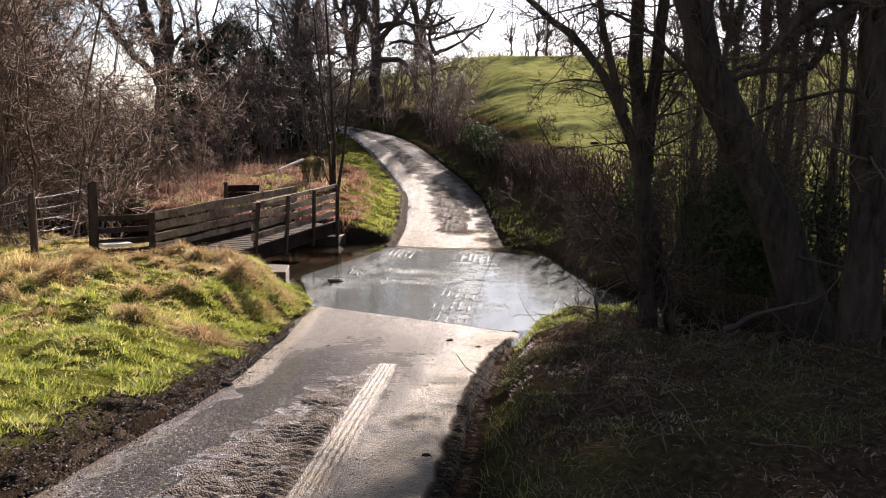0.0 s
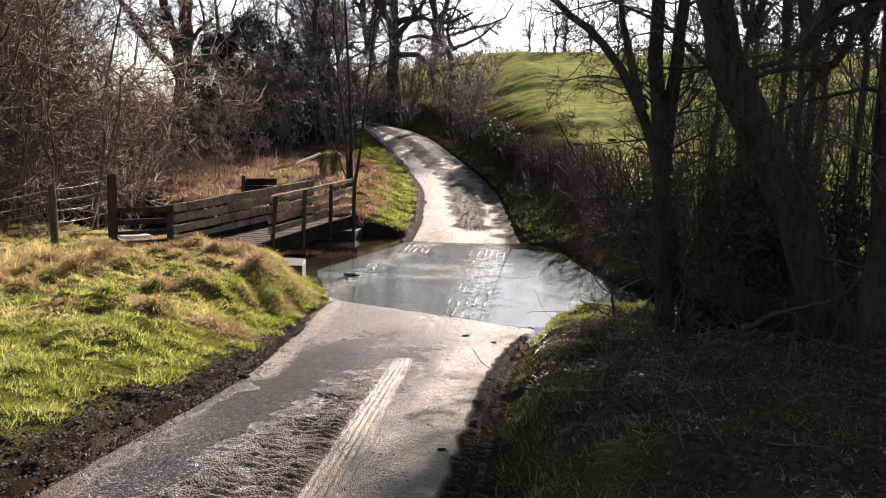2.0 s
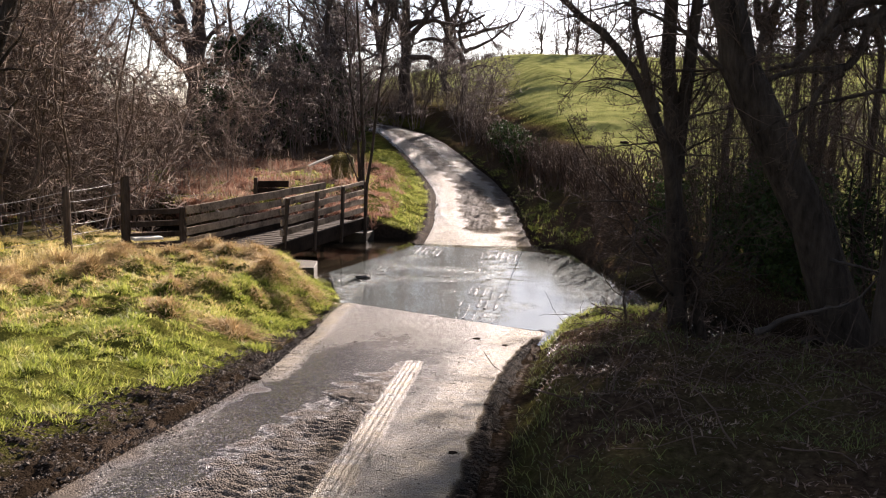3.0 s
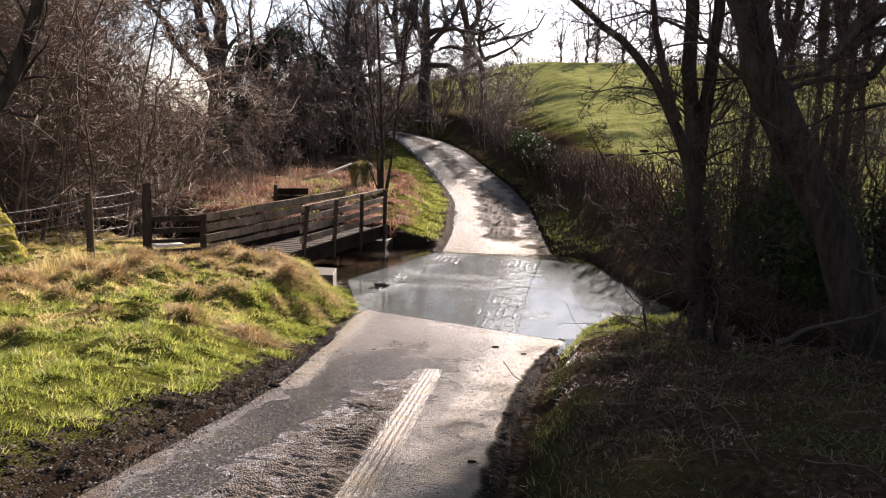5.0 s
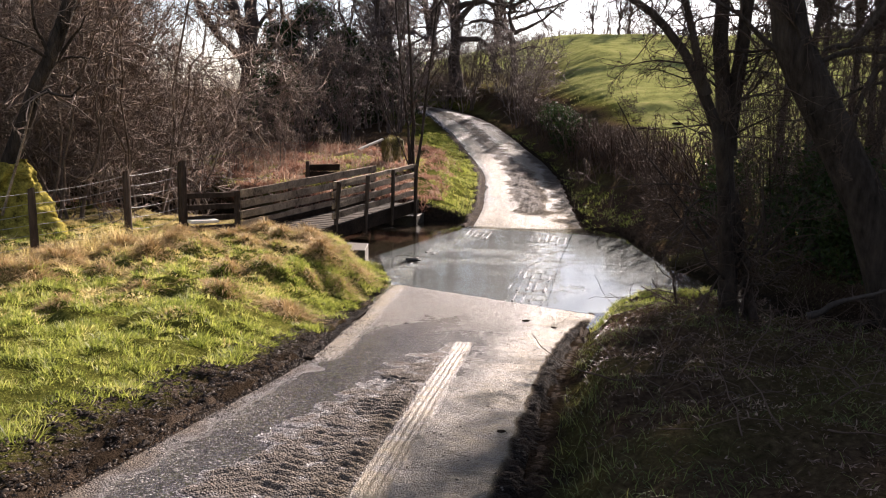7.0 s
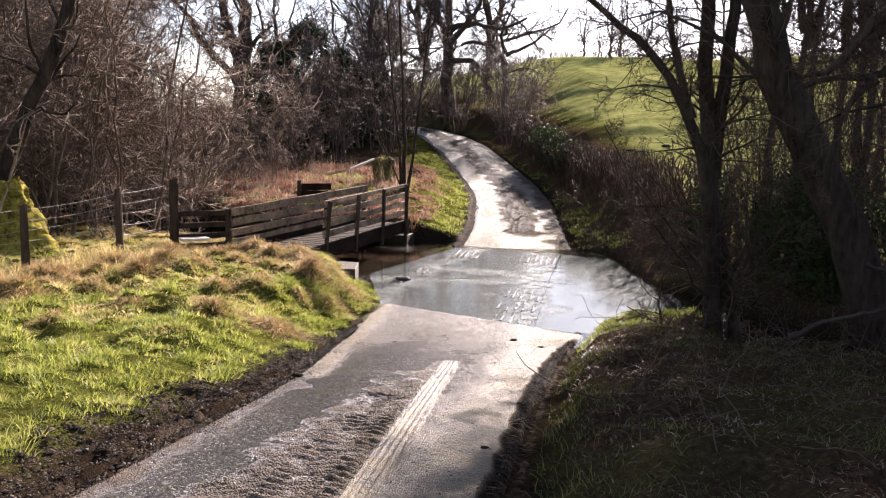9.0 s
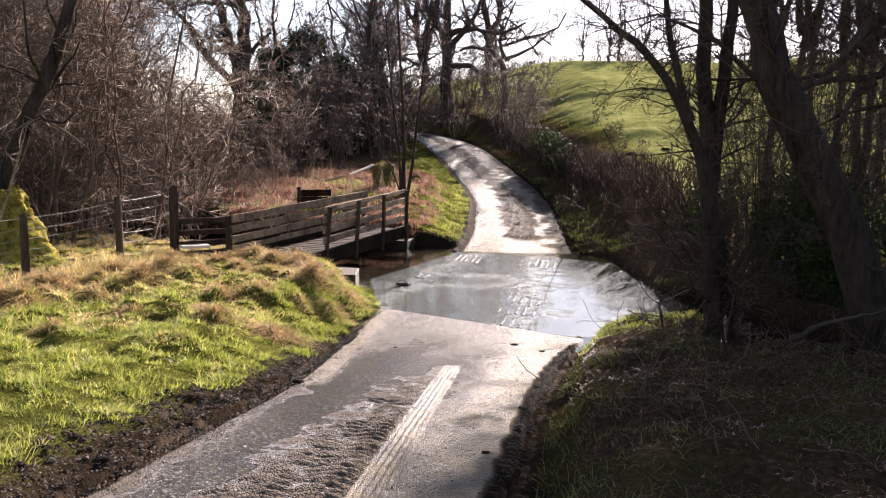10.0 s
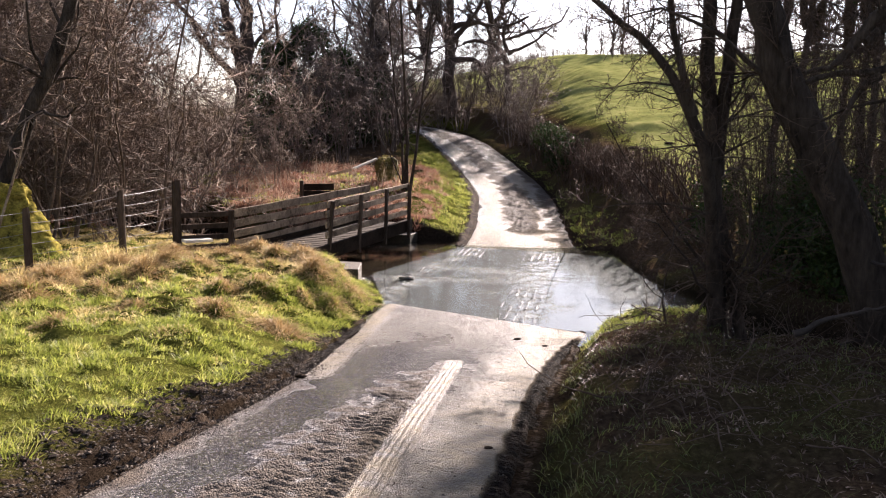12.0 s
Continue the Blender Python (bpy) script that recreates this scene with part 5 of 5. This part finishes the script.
tspots = [(12.0, 24.5), (14.5, 21.5), (10.3, 27), (14.0, 28), (17, 24), (13.0, 15.5), (16.5, 18)]
for k, (x, y) in enumerate(tspots):
    m = Matrix.LocRotScale((x, y, gz(x, y)), Euler((0, 0, rs.uniform(0, 6.28))), None)
    if k:
        copy_thing(tall, m)
    else:
        tall.matrix_world = m

# added trees: leafy crowns above the view block the sun from the bank
for k, (x, y) in enumerate(((8.35, 26.5), (8.5, 30.0), (10.0, 28.0), (10.2, 31.5), (11.8, 26.5), (12.2, 30.0), (9.3, 24.0))):
    t = copy_thing(tall, Matrix.LocRotScale((x, y, gz(x, y)), Euler((0, 0, rs.uniform(0, 6.28))), None))
    tagged(t, "added tall tree with an unseen ivy crown that shades the bank", "tree", "tall brookside trees")
    rr3 = rg(330 + k)
    cc = [(rr3.normal(0, .8), rr3.normal(0, .8), (8.8 if k == 1 else 7.0) + 0.5 * j) for j in range(8)]
    tagged(leaf_cloud("ivy", rr3, cc, [.6, .9, 1.15], 1500, 0.11, IVY, "", parent=t), kind="stuff")

# ---- hedge along the lane ----
hedge = tagged(empty("hedge"), "laid brown leafless hedge between lane and field", "hedge")
hr = rg(80)
HY = [22.5, 25, 28, 32, 37, 42, 47, 52]
HTOP = [3.1, 3.07, 3.0, 2.93, 3.05, 3.5, 3.7, 3.75]      # a trimmed, nearly level top
HX = [5.2, 4.6, 4.0, 3.1, 2.2, 1.5, 0.9, 0.3]
cnt = 760
hy = hr.uniform(22.5, 50, cnt)
hx = np.interp(hy, HY, HX) + hr.normal(0, 0.28, cnt)
hz = land(hx, hy)[0]
hO = np.stack([hx, hy, hz - 0.05], 1)
hD = np.stack([hr.normal(0, .22, cnt), hr.normal(0, .22, cnt), np.ones(cnt)], 1)
hL = np.clip(np.interp(hy, HY, HTOP) - hz, 0.5, 2.6) * hr.uniform(0.8, 0.98, cnt)
P, R = strands(hr, hO, hD, hL, hr.uniform(.012, .035, cnt), 7, 0.14, 0.0, 0.4)
lev = branching(hr, P, R, hL, [(9, 0.25, 60, 0.17, 0.5, 4, 0.28, 0.0, 0.4), (5, 0.15, 48, 0.6, 0.65, 2, 0.25, 0.0, 0.5)], 0.007)
tagged(put("stem_mass", tubes("stem_mass", [(P, R, 5)]), TWIG, hedge), kind="stuff")
tagged(put("twig_mass", tubes("twig_mass", [(p, r, 3) for p, r in lev]), TWIG, hedge), kind="stuff")
ivy = tagged(empty("ivy_bush"), "dark rounded ivy-grown part of the hedge", "bush")
leaf_cloud("leaves", rg(81), [(2.2, 37, 2.1), (1.9, 39, 2.4), (1.55, 41, 2.7), (1.2, 43, 2.8), (2.0, 38, 1.8), (1.7, 40, 2.0)], [0.5, 0.75, 0.85], 11000, 0.06, IVY, "", parent=ivy)
for x, y in ((2.3, 37), (2.0, 39), (1.7, 41)):
    put("stem", tubes("stem", [(np.array([[(x, y, 1.0), (x + .05, y, 2.0), (x, y, 3.0)]]), np.array([[.06, .05, .02]]), 6)]), BARK, ivy)

# hedge and small trees along the skyline
rid = tagged(empty("skyline_hedge"), "far thin hedge along the top of the field", "hedge")
rr_ = rg(82)
cnt = 900
rx = rr_.uniform(-10, 60, cnt)
ry = 92 + rr_.normal(0, .5, cnt)
rz = land(rx, ry)[0]
P, R = strands(rr_, np.stack([rx, ry, rz], 1), np.stack([rr_.normal(0, .4, cnt), rr_.normal(0, .4, cnt), np.ones(cnt)], 1), rr_.uniform(.5, 1.3, cnt), np.full(cnt, .03), 4, .2, 0, .4)
lev = branching(rr_, P, R, np.full(cnt, 1.2), [(5, .2, 50, .6, .6, 2, .25, 0, .5)])
tagged(put("twig_mass", tubes("twig_mass", [(P, R, 3)] + [(p, r, 3) for p, r in lev]), TWIG_FAR, rid), kind="stuff")
for x, y, s in ((6.5, 91, 0.42), (9.4, 92, 0.5), (10.5, 93, 0.6), (8.2, 92, 0.3), (13, 92, 0.45), (16, 92, 0.5), (24, 92, .6), (31, 92, .5)):
    copy_thing(kinds[1], Matrix.LocRotScale((x, y, gz(x, y)), Euler((0, 0, x)), (s, s, s)))

# ---- mossy tree by the fence ----
mt = bare_tree("mossy_tree", rg(90), [
    ([(-11.1, 16.3, 0.4), (-11.0, 16.3, 1.3), (-10.65, 16.3, 2.15), (-10.05, 16.3, 3.42), (-9.45, 16.3, 4.66), (-8.85, 16.3, 5.86), (-8.5, 16.6, 8)], 0.2, 0.5)],
    [(10, 0.45, 52, 0.3, 0.35, 7, 0.25, 0.02, 0.35), (8, 0.15, 48, 0.5, 0.55, 5, 0.28, 0, 0.4), (7, 0.15, 45, 0.6, 0.7, 2, 0.28, 0, 0.5)], BARK, TWIG_GREY, sides=14, wood_levels=1)
tagged(mt, "old leaning tree with bright moss on its spreading foot", "tree")
mu, mv = np.meshgrid(np.linspace(0, 1, 70), np.linspace(-1, 1, 60))
mth = mv * math.pi * 0.75 - 0.5
reach = 0.28 + 1.25 * (1 - mu) ** 1.1 * (0.85 + 0.2 * np.cos(mth * 3 + 0.4))
mx = -11.0 + 0.45 * mu + reach * np.cos(mth)
my = 16.3 + reach * np.sin(mth) * 0.8
lump = fbm(mth * 0.9, mu * 2.0, 3.0, 4)
mx, my = mx + 0.16 * lump * np.cos(mth), my + 0.16 * lump * np.sin(mth)
mz = 0.65 + 1.6 * mu + 0.10 * fbm(mx * 1.0 + mu, my + mu * 2, 4.0, 4)
mi = np.arange(mx.size).reshape(mx.shape)
mq = np.stack([mi[:-1, :-1], mi[:-1, 1:], mi[1:, 1:], mi[1:, :-1]], -1).reshape(-1, 4)
put("moss", npmesh("moss", np.stack([mx, my, mz], -1).reshape(-1, 3), [mq]), MOSS, next(c for c in mt.children if c.name.startswith("trunk")), "thick yellow-green moss cover")
tagged(put("dead_pole", tubes("dead_pole", [(np.array([[(-10.5, 15.75, 1.2), (-10.03, 15.8, 2.54), (-9.85, 15.8, 3.05), (-9.66, 15.8, 3.6)]]), np.array([[.028, .025, .02, .01]]), 7)]), TIMBER), "pale dead branch leaning against the mossy tree", "branch")

# ---- grass and undergrowth ----
def scatter(rng, n, x0, x1, y0, y1, test):
    x, y = rng.uniform(x0, x1, n), rng.uniform(y0, y1, n)
    z, mud, lit, fld = land(x, y)
    el, er = edges(y)
    k = test(x, y, z, el - x, x - er, mud, lit)
    return np.stack([x, y, z - 0.01], 1)[k]


r = rg(100)
pts = scatter(r, 62000, -11.5, -2.4, 3.5, 19.0, lambda x, y, z, dl, dr, mud, lit: (x > -0.67 * y - 0.6) & (dl > (0.72 + 0.35 * fbm(x, y, 1.6, 4)) * np.interp(y, [4, 6, 8, 10, 13, 15.6], [1.1, 1.0, 0.8, 0.55, 0.32, 0.15])) & (z > 0.06) & (r.random(len(x)) < np.clip(0.62 + 1.3 * fbm(x, y, 4.0, 3, 3.0), 0.2, 1) * np.interp(y, [9.5, 12.5], [1.0, 0.5])))
extra = scatter(r, 6500, -5.2, -2.5, 12.5, 18.9, lambda x, y, z, dl, dr, mud, lit: (dl > 0.08) & (dl < 1.5) & (z > 0.03))
pts = np.concatenate([pts, extra])
size = np.clip(0.06 + 0.09 * fbm(pts[:, 0], pts[:, 1], 4.0, 3, 3.0), 0.02, 0.15) * r.uniform(0.6, 1.4, len(pts))
each = 9
off = r.normal(0, 1, (len(pts), each, 2))
hh = np.repeat(size, each)
pts = np.repeat(pts, each, 0)
off = off.reshape(-1, 2)
pts[:, :2] += off * (0.012 + 0.22 * hh)[:, None]
tagged(blades("grass", r, pts, hh, np.interp(pts[:, 1], [4, 8, 13], [0.0055, 0.008, 0.011]), 0.5, GRASS, curl=0.55, dirs=off * 0.45), "bright green winter grass on the verge", "grass", kind="stuff")
pts = scatter(r, 85000, -9, -1.2, 23.8, 46, lambda x, y, z, dl, dr, mud, lit: (dl > 0.15) & (dl < 1.7 + 0.4 * wobble(x, y, 1.0)) & (z > 0.1) & ((y > 25.2) | (x > -2.1)))
hh = np.clip(0.1 + 0.13 * fbm(pts[:, 0], pts[:, 1], 2.2, 3, 5.0), 0.03, 0.25)
tagged(blades("grass", r, pts, hh, 0.012, 0.7, GRASS), "bright green grass strip beside the far lane", "grass", kind="stuff")
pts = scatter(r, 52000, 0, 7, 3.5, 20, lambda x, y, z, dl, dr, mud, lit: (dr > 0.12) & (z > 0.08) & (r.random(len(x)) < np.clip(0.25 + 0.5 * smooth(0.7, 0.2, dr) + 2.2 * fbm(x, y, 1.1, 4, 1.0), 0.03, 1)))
tagged(blades("grass", r, pts, 0.10, 0.006, 0.9, SHADEGRASS), "bank grass with shade put into its dull colour", "grass", kind="stuff")
pts = scatter(r, 16000, -13, -4, 22.5, 35, lambda x, y, z, dl, dr, mud, lit: (dl > 1.6) & (z > 0.15) & (fbm(x, y, 0.6, 4, 7.0) < -0.05))
tagged(blades("grass", r, pts, 0.14, 0.02, 0.5, GRASS), "patches of green grass among the bracken", "grass", kind="stuff")
pts = scatter(r, 50000, -1, 5, 23.5, 46, lambda x, y, z, dl, dr, mud, lit: (dr > 0.1) & (dr < np.interp(y, [23, 27, 32, 36], [1.7, 1.4, 0.8, 0.5]) + 0.4 * fbm(x, y, 1.0, 3)) & (r.random(len(x)) < 0.25 + 0.75 * (fbm(x, y, 1.4, 3, 1.0) > 0)))
hh = np.clip(0.11 + 0.14 * fbm(pts[:, 0], pts[:, 1], 1.8, 3, 6.0), 0.03, 0.28)
tagged(blades("grass", r, pts, hh, 0.012, 0.8, GRASS), "grass on the bank below the hedge", "grass", kind="stuff")
pts = scatter(r, 130000, -14, -2.6, 22.5, 38, lambda x, y, z, dl, dr, mud, lit: (dl > 1.2 + 0.5 * fbm(x, y, 0.8, 3)) & (z > 0.15) & (r.random(len(x)) < np.clip(0.5 + 1.8 * fbm(x, y, 0.6, 4, 7.0), 0.05, 1)))
hh = np.clip(0.22 + 0.4 * fbm(pts[:, 0], pts[:, 1], 1.6, 4, 2.0), 0.05, 0.7)
tagged(blades("bracken", r, pts, hh, 0.022, 1.0, BRACKEN, curl=0.7), "collapsed red-brown dead bracken behind the footbridge", "bracken", kind="stuff")

pts = scatter(r, 40000, 0, 30, 26, 93, lambda x, y, z, dl, dr, mud, lit: (dr > 3.4) & (r.random(len(x)) < 0.5 + 0.5 * (wobble(x, y, 0.5, 1.0) > -0.1)))
hh = np.clip(0.05 + 0.07 * fbm(pts[:, 0] * 0.5, pts[:, 1], 0.7, 3, 4.0), 0.02, 0.11)
tagged(blades("grass", r, pts, hh, 0.035, 0.6, PASTURE), "sunlit pasture grass on the rising field", "grass", kind="stuff")
pts = scatter(r, 40000, -14, -2.8, 7.0, 22.0, lambda x, y, z, dl, dr, mud, lit: (x > -0.67 * y - 0.6) & (dl > 0.8) & (z > 0.2) & (1.3 * fbm(x, y, 1.8, 4, 3.0) + 0.24 * (y - 10.9) - 0.10 * (x + 5) > 0.1))
each = 8
off = r.normal(0, 1, (len(pts) * each, 2))
hh = np.repeat(np.clip(0.07 + 0.1 * fbm(pts[:, 0], pts[:, 1], 3.0, 3, 12.0), 0.025, 0.17) * r.uniform(0.6, 1.4, len(pts)), each)
pts = np.repeat(pts, each, 0)
pts[:, :2] += off * (0.015 + 0.25 * hh)[:, None]
tagged(blades("dead_grass", r, pts, hh, 0.010, 0.8, STRAW, curl=0.5, dirs=off * 0.5), "matted tan dead grass among the green", "grass", kind="stuff")
# bright verge blades on the bank tip stand in for sunlight there
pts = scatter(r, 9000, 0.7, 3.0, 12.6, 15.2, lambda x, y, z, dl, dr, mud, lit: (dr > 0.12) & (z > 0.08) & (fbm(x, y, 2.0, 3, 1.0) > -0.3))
tagged(blades("grass", r, pts, 0.11, 0.010, 0.7, GRASS), "grass on the bank tip by the ford, brighter blades standing for sunlight", "grass", kind="stuff")
pts = scatter(r, 80000, 0, 9, 3.2, 16, lambda x, y, z, dl, dr, mud, lit: (dr > 0.3) & (z > 0.05) & (r.random(len(x)) < np.clip(0.4 - 2.0 * fbm(x, y, 1.1, 4, 1.0), 0.06, 1)))
tagged(blades("leaf_litter", r, pts, 0.04, 0.013, 2.0, LITTER, curl=0.3, hvar=0.8), "dead leaves and stalks on the shaded bank", "litter", kind="stuff")
n = 520
O = scatter(r, 1600, 0.3, 8, 4.5, 14, lambda x, y, z, dl, dr, mud, lit: (dr > 0.5) & (z > 0.1))[:n]
P, R = strands(r, O, np.stack([r.normal(0, 1, len(O)), r.normal(0, 1, len(O)), r.uniform(.15, 1.0, len(O))], 1), r.uniform(.3, 1.0, len(O)), r.uniform(.003, .007, len(O)), 8, .2, -0.1, .4)
tagged(put("bramble_stems", tubes("bramble_stems", [(P, R, 4)]), TWIG), "arching dead bramble stems on the shaded bank", "bramble", kind="stuff")

# tussocks of dead grass
tr = random.Random(8)
big_tufts = [(x, y, tuft_size(k)) for k, (x, y) in enumerate(TUFTS)]
more = []
for k in range(80):
    f = tr.random()
    if k < 50:
        more.append((-8.9 + 1.5 * f + tr.uniform(-.3, .9), 11.0 + 7.2 * f + tr.uniform(-.5, .5), tr.uniform(.14, .3)))
    else:
        more.append((tr.uniform(-9, -3.6), tr.uniform(10.5, 17.5), tr.uniform(.08, .16)))
allp, alld, hts = [], [], []
for x, y, rad in big_tufts + more:
    el, er = edges(y)
    if el - x < 0.55 or gz(x, y) < 0.25:
        continue
    m = int(4600 * rad * rad * tr.uniform(1.5, 2.4))
    q = r.normal(0, 0.5, (m, 2))
    rr2 = np.sqrt((q ** 2).sum(1))
    q = q * np.minimum(1, 1.2 / (rr2 + 1e-6))[:, None]
    rr2 = np.sqrt((q ** 2).sum(1))
    xx, yy = x + q[:, 0] * rad, y + q[:, 1] * rad
    zz = land(xx, yy)[0] + rad * 0.2 * np.clip(1 - rr2 ** 2, 0, 1) * r.uniform(0.0, 1, m)
    allp.append(np.stack([xx, yy, zz - .02], 1))
    lay = np.array([tr.uniform(-.4, .4), tr.uniform(-.7, .1)])
    alld.append(q * 2.2 + lay)
    hts.append(np.full(m, rad * tr.uniform(0.6, 0.95)))
pp, dd, hh = np.concatenate(allp), np.concatenate(alld), np.concatenate(hts)
tagged(blades("dead_grass", r, pp, hh, 0.011, 0.6, TUSSOCK, curl=0.9, dirs=dd), "tan tussocks of dead grass along the fence", "grass", kind="stuff")
pts = scatter(r, 1300, -10.5, -4.2, 26.5, 34.5, lambda x, y, z, dl, dr, mud, lit: (dl > 1.5) & (fbm(x, y, 0.8, 2, 3.0) > -0.1 + 0.25 * (y < 29)))
tagged(blades("dead_reed", r, pts, 1.0, 0.010, 0.3, REED, curl=0.12), "tall thin dead stalks behind the footbridge", "grass", kind="stuff")

pts = scatter(r, 30000, -10.5, -6.6, 10.5, 18.6, lambda x, y, z, dl, dr, mud, lit: (np.abs(x - np.interp(y, [9, 11.2, 13.5, 15.8, 18.1], [-10.2, -8.95, -8.5, -7.92, -7.75]) - 0.3) < 0.5) & (y < 17.2) & (fbm(x, y, 1.5, 3, 8.0) > -0.15))
hh = np.clip(0.32 + 0.3 * fbm(pts[:, 0], pts[:, 1], 1.5, 3, 8.0), 0.1, 0.6)
tagged(blades("dead_grass", r, pts, hh, 0.007, 0.45, STRAW, curl=0.7), "tall drooping straw-coloured grass along the fence", "grass", kind="stuff")

# ---- small things ----
def rock(name, x, y, z, s, seed, mat_, flat=0.6):
    bm = bmesh.new()
    bmesh.ops.create_icosphere(bm, subdivisions=3, radius=1)
    rnd = random.Random(seed)
    o = Vector((rnd.uniform(0, 50), rnd.uniform(0, 50), 0))
    for v in bm.verts:
        v.co *= 1 + 0.35 * noise.noise(v.co * 1.1 + o) + 0.1 * noise.noise(v.co * 4 + o)
        v.co.x *= s[0]
        v.co.y *= s[1]
        v.co.z *= s[2] * flat
        v.co += Vector((x, y, z))
    return part(name, bm, mat_)


tagged(rock("stone", -2.61, 18.6, 0.02, (0.17, 0.10, 0.10), 4, STONE), "dark wet stone lying on the ford", "stone")
bd = tagged(empty("fallen_rail"), "pale broken fence rail leaning in the dead bracken", "rail")
part("rail", beam((-6.44, 32.0, 1.66), (-5.6, 32.4, 2.04), 0.26, 0.06, 0.006, 4, 5, up=(0.0, 0.0, 1)), WHITEWOOD, bd)
part("rail", beam((-7.4, 31.9, 1.42), (-6.5, 32.0, 1.62), 0.06, 0.10, 0.006, 4, 6), TIMBER, bd)
st = rock("tree_stump", -5.2, 32.3, 1.5, (0.46, 0.42, 0.66), 9, MOSS_DARK, 1.0)
tagged(st, "rotten tree stump covered with yellow moss", "stump")

# loose bits on the lane
dr_ = rg(140)
cnt = 6500
gyy = dr_.uniform(4.2, 14, cnt)
ge0, ge1 = edges(gyy)
gu = np.where(dr_.random(cnt) < 0.7, dr_.gamma(1.2, 0.07, cnt), dr_.random(cnt))
gu = np.clip(gu - 0.04, -0.04, 1.0)
gxx = ge0 + (ge1 - ge0) * gu
gzz = road_z(gyy) + 0.035 * (1 - (2 * gu - 1) ** 2) - 0.10 * np.maximum(smooth(0.04, 0.0, gu), smooth(0.96, 1.0, gu))
gs = dr_.gamma(2.0, 0.0016, cnt) + 0.003
octa = np.array([(1, 0, 0), (0, 1, 0), (-1, 0, 0), (0, -1, 0), (0, 0, 0.8), (0, 0, -0.6)])
gv = np.stack([gxx, gyy, gzz], 1)[:, None, :] + octa[None] * gs[:, None, None] * dr_.uniform(0.6, 1.4, (cnt, 6, 1))
gf = np.array([(0, 1, 4), (1, 2, 4), (2, 3, 4), (3, 0, 4), (1, 0, 5), (2, 1, 5), (3, 2, 5), (0, 3, 5)])
gq = (np.arange(cnt)[:, None, None] * 6 + gf[None]).reshape(-1, 3)
tagged(put("gravel", npmesh("gravel", gv.reshape(-1, 3), [gq], smooth=False), GRAVEL), "loose wet gravel and crumbs of mud on the lane", "gravel", kind="stuff")
cnt = 20000
cy = dr_.uniform(3.6, 15.5, cnt)
ce0, _ = edges(cy)
cw = np.interp(cy, [4, 6, 8, 10, 13, 15.6], [1.1, 1.0, 0.8, 0.55, 0.32, 0.2])
cx = ce0 - cw * dr_.uniform(-0.12, 1.0, cnt)
cz = np.maximum(land(cx, cy)[0], road_z(cy) - 0.04) + dr_.uniform(-0.004, 0.008, cnt)
cs = dr_.gamma(1.6, 0.0032, cnt) + 0.0035
cv = np.stack([cx, cy, cz], 1)[:, None, :] + octa[None] * cs[:, None, None] * dr_.uniform(0.5, 1.5, (cnt, 6, 1)) * np.array([1.2, 1.2, 0.8])
cq = (np.arange(cnt)[:, None, None] * 6 + gf[None]).reshape(-1, 3)
tagged(put("mud_crumbs", npmesh("mud_crumbs", cv.reshape(-1, 3), [cq], smooth=False), CRUMB), "wet crumbs and clods of mud beside the lane", "mud", kind="stuff")
for k, (x, y, s) in enumerate(((-0.10, 13.2, .06), (-0.32, 5.6, .03), (-2.42, 8.4, .07), (0.32, 12.4, .04), (-1.9, 12.2, .035), (-0.05, 7.4, .03))):
    tagged(rock("mud_clod", x, y, float(road_z(np.array([y]))[0]) + 0.035, (s, s * .6, s * .55), 40 + k, MUD), "small dark clod lying on the wet lane", "clod", "clods on the lane")

# molehills on the field
for k, (x, y) in enumerate(((4.76, 37), (5.15, 37), (4.0, 35.5), (4.95, 34), (4.1, 33.5), (5.6, 34), (5.95, 33.5), (3.7, 35), (6.4, 38), (7.2, 36.2))):
    tagged(rock("molehill", x, y, gz(x, y) + 0.02, (0.2, 0.17, 0.11), 60 + k, MUD), "small dark molehill in the pasture", "molehill", "molehills on the field")

# fallen and hanging branches on the shaded bank
def bough(name, seed, pts, r0, label, twigs=10):
    return tagged(bare_tree(name, rg(seed), [(pts, r0, 0.3)], [(twigs, 0.15, 50, 0.3, 0.5, 6, 0.25, 0.0, 0.3), (4, 0.2, 45, 0.5, 0.6, 4, 0.25, 0, 0.4)], BRANCH, TWIG, sides=8, wood_levels=0, crook=0.35), label, "branch")


bough("fallen_branch", 201, [(3.95, 9.9, 2.05), (4.25, 9.8, 1.98), (4.75, 9.7, 1.9), (5.4, 9.6, 1.95)], 0.02, "thin broken bough hanging beside the leaning trunk")
bough("fallen_branch", 202, [(2.95, 9.3, 1.3), (3.3, 9.2, 1.52), (3.6, 9.2, 1.6), (4.0, 9.2, 1.68), (4.35, 9.2, 2.2)], 0.03, "thin dead branch propped on the shaded bank")
bough("fallen_branch", 203, [(3.1, 10.5, 0.75), (3.6, 10.5, 0.72), (4.0, 10.5, 0.95), (4.4, 10.4, 1.0), (4.7, 10.3, 0.9)], 0.035, "dead branch lying beside the brook")

# moss and grass growing on the stump
sm = rg(150)
d = unit(sm.normal(0, 1, (900, 3)))
d[:, 2] = np.abs(d[:, 2])
sp = np.array([-5.2, 32.3, 1.5]) + d * np.array([0.46, 0.42, 0.66]) * sm.uniform(0.85, 1.05, (900, 1))
tagged(blades("moss_tuft", sm, sp, 0.10, 0.02, 0.9, MOSSBLADE, curl=0.6, dirs=d[:, :2] * 0.8), "yellow-green moss tufts on the rotten stump", "moss", kind="stuff")
